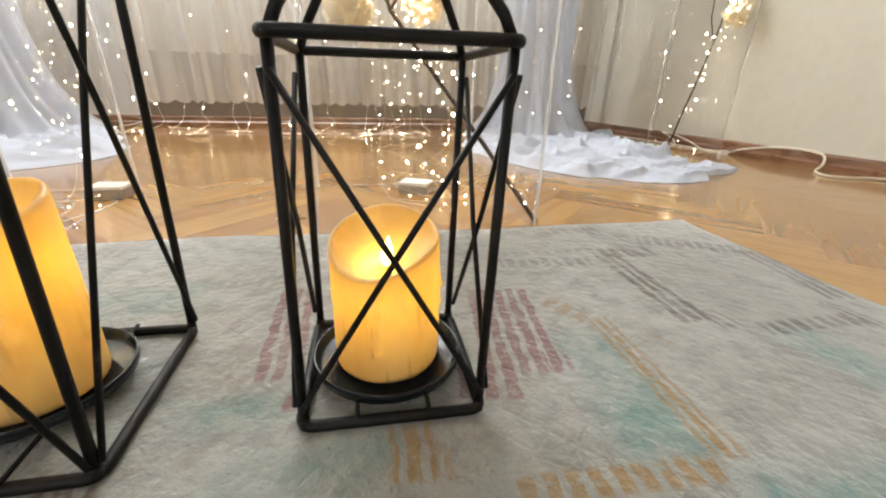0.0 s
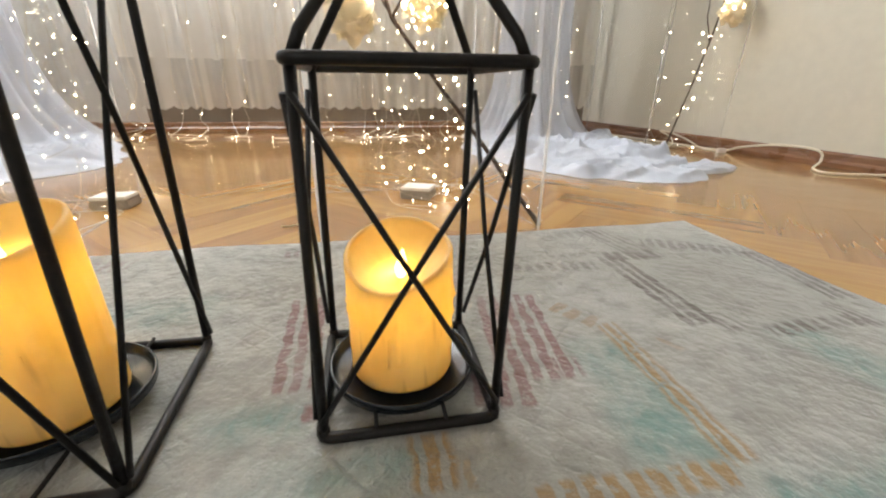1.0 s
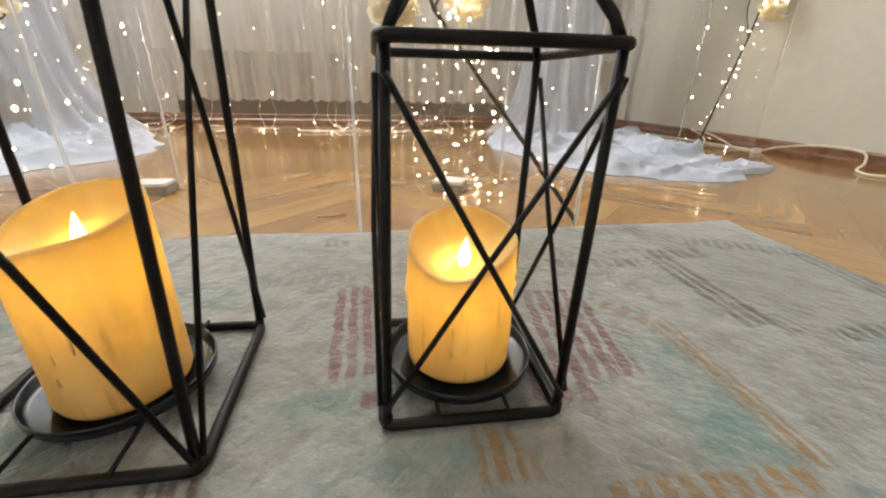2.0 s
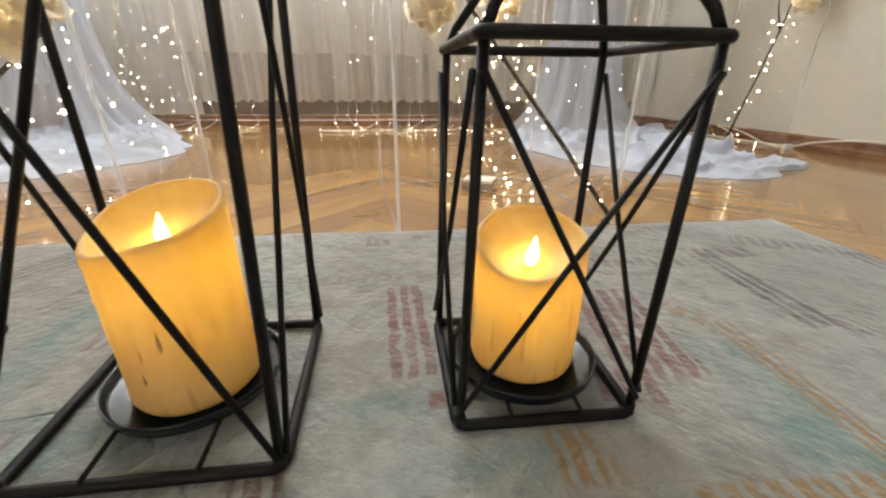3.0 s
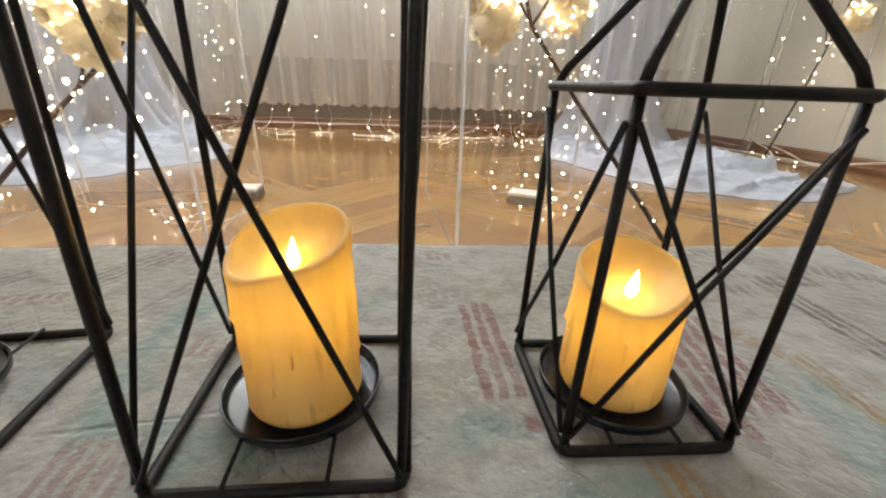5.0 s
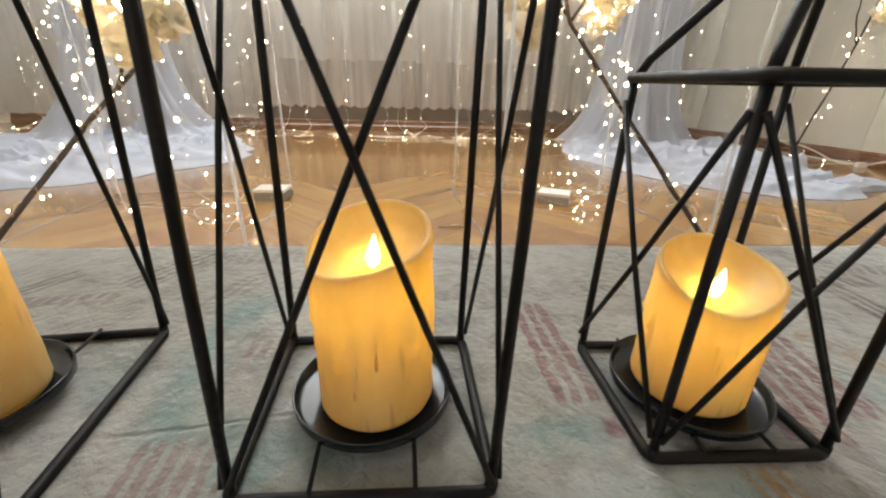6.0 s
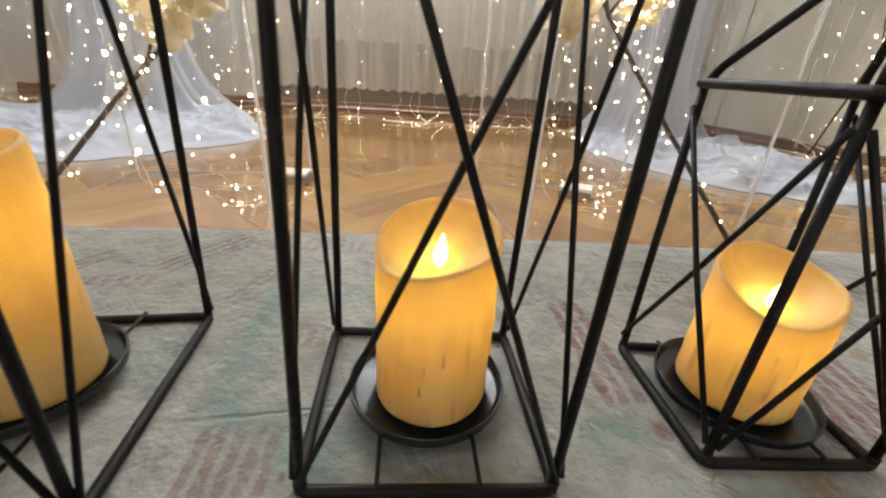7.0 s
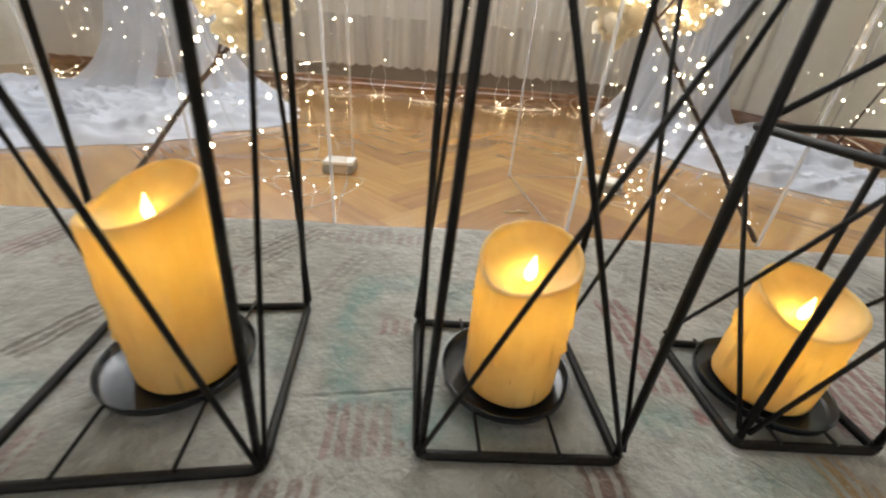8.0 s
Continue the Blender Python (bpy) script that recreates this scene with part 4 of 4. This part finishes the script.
def twig_bit():
    top = thing("straw_bit", (-0.168, 0.765, FLOOR), "bit of pale straw on the parquet", "straw")
    part("stalk", bar([(-0.022, -0.004, 0.0015), (-0.006, -0.003, 0.002), (0.004, 0.006, 0.003), (0.022, 0.008, 0.002)], 0.0013, 6), STRAW, top)
    part("stalk", bar([(-0.004, 0.0, 0.0022), (0.012, 0.003, 0.004)], 0.001, 6), STRAW, top)


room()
rug()
lanterns()
curtains()
BULB_MESH = bulb_mesh()
acrylic_box((-0.091, 0.665), BOX_TURN, 0.346, 0.332, 0.80, "tall clear acrylic stand on the parquet with lights inside", EDGE)
acrylic_box((-0.772, 0.502), BOX_TURN, 0.346, 0.332, 0.80, "tall clear acrylic stand on the parquet with lights inside", EDGE)
acrylic_box((0.742, 1.565), 20.5, 0.346, 0.332, 0.80, "tall clear acrylic stand by the cream wall", EDGE_FAINT)
branch([[(0.240, 0.795, FLOOR), (0.118, 0.835, 0.142), (-0.008, 0.850, 0.300), (-0.05, 0.86, 0.46), (-0.03, 0.87, 0.66)],
        [(0.05, 0.845, 0.225), (-0.02, 0.86, 0.32), (-0.07, 0.88, 0.42)], [(-0.008, 0.85, 0.30), (0.03, 0.85, 0.36), (0.05, 0.84, 0.45)]],
       [((-0.064, 0.812, 0.308), 0.036), ((0.047, 0.880, 0.330), 0.036), ((-0.085, 0.85, 0.35), 0.034), ((0.03, 0.85, 0.37), 0.034), ((-0.02, 0.86, 0.45), 0.036)], 5, "dark artificial branch with cream blossoms leaning in a stand")
branch([[(-0.765, 0.518, FLOOR + 0.002), (-0.690, 0.660, 0.160), (-0.622, 0.775, 0.290), (-0.56, 0.79, 0.42), (-0.53, 0.79, 0.66)],
        [(-0.672, 0.690, 0.195), (-0.640, 0.705, 0.27), (-0.64, 0.71, 0.40)], [(-0.650, 0.728, 0.237), (-0.60, 0.73, 0.30), (-0.57, 0.73, 0.38)]],
       [((-0.608, 0.670, 0.258), 0.032), ((-0.548, 0.672, 0.292), 0.030), ((-0.645, 0.675, 0.302), 0.032), ((-0.590, 0.690, 0.322), 0.030), ((-0.57, 0.70, 0.385), 0.034)], 6, "dark artificial branch with cream blossoms leaning in a stand")
branch([[(0.93, 1.80, FLOOR + 0.002), (0.97, 1.78, 0.22), (1.0, 1.77, 0.42), (1.02, 1.76, 0.62)], [(0.99, 1.775, 0.36), (0.96, 1.77, 0.44), (0.95, 1.76, 0.56)]],
       [((1.035, 1.74, 0.455), 0.042), ((0.97, 1.76, 0.54), 0.042)], 7, "dark artificial branch with cream blossoms by the wall")
battery_pack((0.017, 0.972), -12, "white battery box for fairy lights in a tangle of wire")
battery_pack((-0.552, 0.860), 12, "white battery box for fairy lights on the parquet")
floor_cable()
twig_bit()


def all_lights():
    rng = random.Random(77)
    warm = "warm fairy lights on thin wire hanging in a clear stand"
    # strings that follow the branches and drop to the floor
    line = [(0.0, 0.86, 0.62), (0.04, 0.84, 0.48), (-0.03, 0.84, 0.38), (0.03, 0.84, 0.31), (0.02, 0.85, 0.25), (0.09, 0.85, 0.21), (0.03, 0.86, 0.17), (0.02, 0.87, 0.12), (0.05, 0.88, 0.08), (0.10, 0.90, 0.04), (0.07, 0.93, 0.01)]
    string_lights(line[0], line + tangle(rng, (0.03, 0.98, FLOOR + 0.004), (0.045, 0.035, 0.018), 8), 0.075, 0.0027, warm, seed=1)
    line = [(0.08, 0.88, 0.6), (-0.06, 0.93, 0.42), (0.0, 0.95, 0.30), (-0.03, 0.94, 0.18), (0.0, 0.95, 0.06), (0.01, 0.93, FLOOR + 0.003), (0.05, 0.89, FLOOR + 0.003), (-0.01, 0.90, FLOOR + 0.003)]
    string_lights(line[0], line, 0.06, 0.0022, warm, seed=2)
    line = [(-0.60, 0.66, 0.62), (-0.55, 0.65, 0.42), (-0.66, 0.65, 0.33), (-0.57, 0.64, 0.28), (-0.66, 0.66, 0.25), (-0.63, 0.66, 0.18), (-0.69, 0.64, 0.14), (-0.66, 0.62, 0.07), (-0.68, 0.66, 0.02)]
    string_lights(line[0], line + tangle(rng, (-0.60, 0.72, FLOOR + 0.003), (0.08, 0.06, 0.010), 7), 0.09, 0.0026, warm, seed=3)
    line = [(-0.70, 0.7, 0.6), (-0.66, 0.72, 0.4), (-0.72, 0.70, 0.3), (-0.66, 0.66, 0.2), (-0.70, 0.74, 0.08), (-0.62, 0.78, FLOOR + 0.004), (-0.55, 0.74, FLOOR + 0.004), (-0.52, 0.68, FLOOR + 0.004), (-0.50, 0.64, FLOOR + 0.004)]
    string_lights(line[0], line, 0.08, 0.0026, warm, seed=4)
    line = [(1.0, 1.74, 0.62), (1.02, 1.75, 0.44), (0.97, 1.77, 0.36), (1.0, 1.76, 0.28), (0.96, 1.78, 0.22), (0.98, 1.77, 0.14), (0.92, 1.8, 0.08), (0.96, 1.78, 0.03), (0.90, 1.76, 0.0), (1.0, 1.72, -0.005)]
    string_lights(line[0], line, 0.055, 0.0042, warm, seed=5)
    line = [(0.84, 1.70, 0.6), (0.86, 1.72, 0.42), (0.80, 1.70, 0.36), (0.82, 1.69, 0.22), (0.80, 1.68, 0.08), (0.84, 1.70, 0.02)]
    string_lights(line[0], line, 0.08, 0.0036, warm, seed=6)
    line = [(-0.05, 0.90, 0.62), (-0.02, 0.88, 0.45), (0.03, 0.87, 0.37), (0.06, 0.86, 0.33), (0.0, 0.86, 0.30), (0.05, 0.85, 0.27), (0.02, 0.86, 0.23), (0.07, 0.86, 0.19), (0.10, 0.85, 0.16), (0.06, 0.87, 0.22), (0.12, 0.88, 0.27)]
    string_lights(line[0], line, 0.034, 0.0032, warm, seed=8, jitter=0.012)
    line = [(-0.04, 0.95, 0.6), (-0.05, 0.96, 0.35), (-0.06, 0.94, 0.25), (-0.04, 0.95, 0.16), (-0.06, 0.96, 0.05), (-0.04, 0.94, FLOOR + 0.004), (0.0, 0.88, FLOOR + 0.004), (0.06, 0.86, FLOOR + 0.004)]
    string_lights(line[0], line, 0.04, 0.0020, warm, seed=9, jitter=0.012)
    line = [(-0.64, 0.66, 0.6), (-0.60, 0.64, 0.40), (-0.70, 0.64, 0.31), (-0.66, 0.63, 0.30), (-0.71, 0.63, 0.26), (-0.66, 0.65, 0.24), (-0.70, 0.65, 0.20), (-0.68, 0.66, 0.15), (-0.73, 0.62, 0.10), (-0.74, 0.58, 0.05)]
    string_lights(line[0], line, 0.03, 0.0034, warm, seed=10, jitter=0.012)
    line = [(-0.60, 0.86, 0.6), (-0.58, 0.85, 0.35), (-0.62, 0.84, 0.2), (-0.59, 0.85, 0.08), (-0.60, 0.82, FLOOR + 0.004), (-0.64, 0.75, FLOOR + 0.004), (-0.56, 0.68, FLOOR + 0.004), (-0.49, 0.66, 0.02)]
    string_lights(line[0], line, 0.07, 0.0024, warm, seed=11, jitter=0.012)
    # strings wound round the leaning branches
    for k, (a, b, c, n, size) in enumerate((((-0.765, 0.518, 0.0), (-0.690, 0.660, 0.160), (-0.622, 0.775, 0.290), 34, 0.0035),
                                            ((0.240, 0.795, 0.0), (0.118, 0.835, 0.142), (-0.008, 0.850, 0.300), 34, 0.0031),
                                            ((0.93, 1.80, 0.0), (0.97, 1.78, 0.22), (1.0, 1.77, 0.42), 30, 0.0042))):
        line = []
        for i in range(n):
            f = 2.0 * (1 - i / (n - 1)) * 0.98 + 0.02
            p = Vector(a).lerp(Vector(b), f) if f < 1 else Vector(b).lerp(Vector(c), f - 1)
            reach = 0.008 + 0.026 * max(0.0, f - 0.8)
            line.append((p.x + reach * math.cos(i * 1.9) + rng.gauss(0, 0.004), p.y + reach * math.sin(i * 1.9), max(FLOOR + 0.003, p.z + rng.gauss(0, 0.006))))
        string_lights(line[0], line, 0.050, size, "warm fairy lights wound round a leaning branch", None, 0.00035, 0.004, 300 + k)
    # short strings among the blossoms
    for k, (x, y, z) in enumerate(((-0.615, 0.655, 0.285), (-0.640, 0.650, 0.320), (-0.555, 0.660, 0.305), (0.045, 0.855, 0.320), (-0.045, 0.805, 0.335), (1.01, 1.73, 0.46))):
        line = [(x + 0.034 * math.cos(i * 2.1) + rng.gauss(0, 0.006), y - 0.012 + 0.026 * math.sin(i * 2.1), z + rng.gauss(0, 0.016)) for i in range(9)]
        string_lights(line[0], line, 0.036, 0.0043, "warm fairy lights wound among cream blossoms", None, 0.00035, 0.004, 340 + k)
    # loose loops inside the stands
    for k, (x, y, z0, z1, w, size) in enumerate(((-0.66, 0.62, 0.02, 0.40, 0.075, 0.0040), (-0.58, 0.66, 0.05, 0.42, 0.07, 0.0040), (0.06, 0.80, 0.06, 0.40, 0.06, 0.0036),
                                                 (0.10, 0.92, 0.02, 0.40, 0.07, 0.0030), (-0.02, 0.90, 0.02, 0.30, 0.05, 0.0026), (-0.52, 0.80, 0.03, 0.36, 0.05, 0.0026))):
        line = [(x + rng.gauss(0, w * 0.6), y + rng.gauss(0, w * 0.5), z1 + (z0 - z1) * i / 13 + rng.gauss(0, 0.012)) for i in range(14)]
        string_lights(line[0], line, 0.070, size, warm, None, 0.0003, 0.006, 320 + k)
    # curtain of lights in front of the net curtain, the ends curled on the floor
    d = (BACK_B - LEFT).normalized()
    nrm = Vector((d.y, -d.x))
    for k in range(32):
        s = 0.22 + 0.092 * k + rng.uniform(-0.05, 0.05)
        p = LEFT + d * s + nrm * rng.uniform(0.20, 0.25)
        q = p + nrm * rng.uniform(0.06, 0.20)
        line = [(p.x, p.y, 1.2)]
        for z in (0.9, 0.7, 0.5, 0.4, 0.3, 0.2, 0.12, 0.06, 0.02):
            line.append((p.x + rng.gauss(0, 0.012), p.y + rng.gauss(0, 0.01), z))
        line += tangle(rng, (q.x, q.y, FLOOR + 0.003), (0.05, 0.02, 0.007), 5)
        string_lights(line[0], line, 0.105, 0.0027, "warm curtain lights on clear wire before a net curtain", WIRE, 0.0011, 0.004, 100 + k)
    # strings over the drapes
    for k, (x, y, w) in enumerate(((-1.95, 1.42, 0.12), (-1.80, 1.40, 0.10), (-1.66, 1.38, 0.10), (-1.52, 1.36, 0.10), (-1.38, 1.38, 0.10), (-1.24, 1.42, 0.12), (-1.10, 1.40, 0.12), (-0.96, 1.45, 0.10), (0.28, 1.82, 0.06), (0.36, 1.80, 0.06), (0.48, 1.80, 0.06))):
        line = [(x + rng.gauss(0, w * 0.6), y + rng.gauss(0, 0.03), z) for z in (1.1, 0.9, 0.7, 0.55, 0.45, 0.36, 0.28, 0.2, 0.13, 0.08)]
        string_lights(line[0], line, 0.080, 0.0029, "warm fairy lights hanging over a white drape", None, 0.0003, 0.01, 200 + k)


all_lights()


# ---- parquet, laid last ----
def parquet():
    """Herringbone blocks on the sub-floor: each a board of its own where it shows, the rest of the room's in one sheet."""
    sub = bpy.data.objects["floor"]
    L, W, gap, thick = 0.35, 0.07, 0.0004, 0.0075
    data = mesh_of("board", box_bm(L - gap, W - gap, thick), OAK, False)
    turn = radians(58.0)
    inner = []
    for a, b in ((LEFT, BACK_B), (CORNER, RIGHT_END), (RIGHT_END, FRONT_R), (FRONT_R, FRONT_L), (FRONT_L, LEFT)):
        way = (b - a).normalized()
        inner.append((a, Vector((way.y, -way.x))))
    verts, faces = [], []
    for i in range(-80, 81):
        for j in range(-12, 13):
            for k in (0, 1):
                if k == 0:
                    cu, cv, a = i * W + j * L + L / 2, i * W - j * L + W / 2, 0.0
                else:
                    cu, cv, a = i * W + j * L + W / 2, i * W - j * L + W + L / 2, math.pi / 2
                x = cu * math.cos(turn) - cv * math.sin(turn) - 0.46
                y = cu * math.sin(turn) + cv * math.cos(turn) + 1.19
                room_left = [(Vector((x, y)) - p).dot(n) for p, n in inner]
                if min(room_left) < -0.17:
                    continue
                place = Matrix.Translation((x, y, FLOOR - thick / 2)) @ Matrix.Rotation(turn + a, 4, "Z")
                cut = [w for w, far in zip(inner, room_left) if far < 0.18]
                shown = -2.5 < x < 1.6 and y > 0.30 and y > 0.25 + 0.22 * x
                if shown and not cut:
                    ob = new("board", data)
                    ob.parent = sub
                    ob.matrix_basis = place
                    continue
                bm = box_bm(L - gap, W - gap, thick)
                for p, n in cut:
                    back = place.inverted()
                    bmesh.ops.bisect_plane(bm, geom=bm.verts[:] + bm.edges[:] + bm.faces[:], plane_co=back @ Vector((p.x, p.y, FLOOR)),
                                           plane_no=back.to_3x3() @ Vector((n.x, n.y, 0)), clear_inner=True)
                if bm.faces and shown:
                    ob = new("board", mesh_of("board", bm, OAK, False))
                    ob.parent = sub
                    ob.matrix_basis = place
                    continue
                bm.verts.index_update()
                faces += [[v.index + len(verts) for v in f.verts] for f in bm.faces]
                verts += [place @ v.co for v in bm.verts]
                bm.free()
    me = bpy.data.meshes.new("far_boards")
    me.from_pydata(verts, [], faces)
    me.materials.append(OAK)
    rest = new("far_boards", me)
    rest.parent = sub
    tagged(rest, kind="stuff")


parquet()
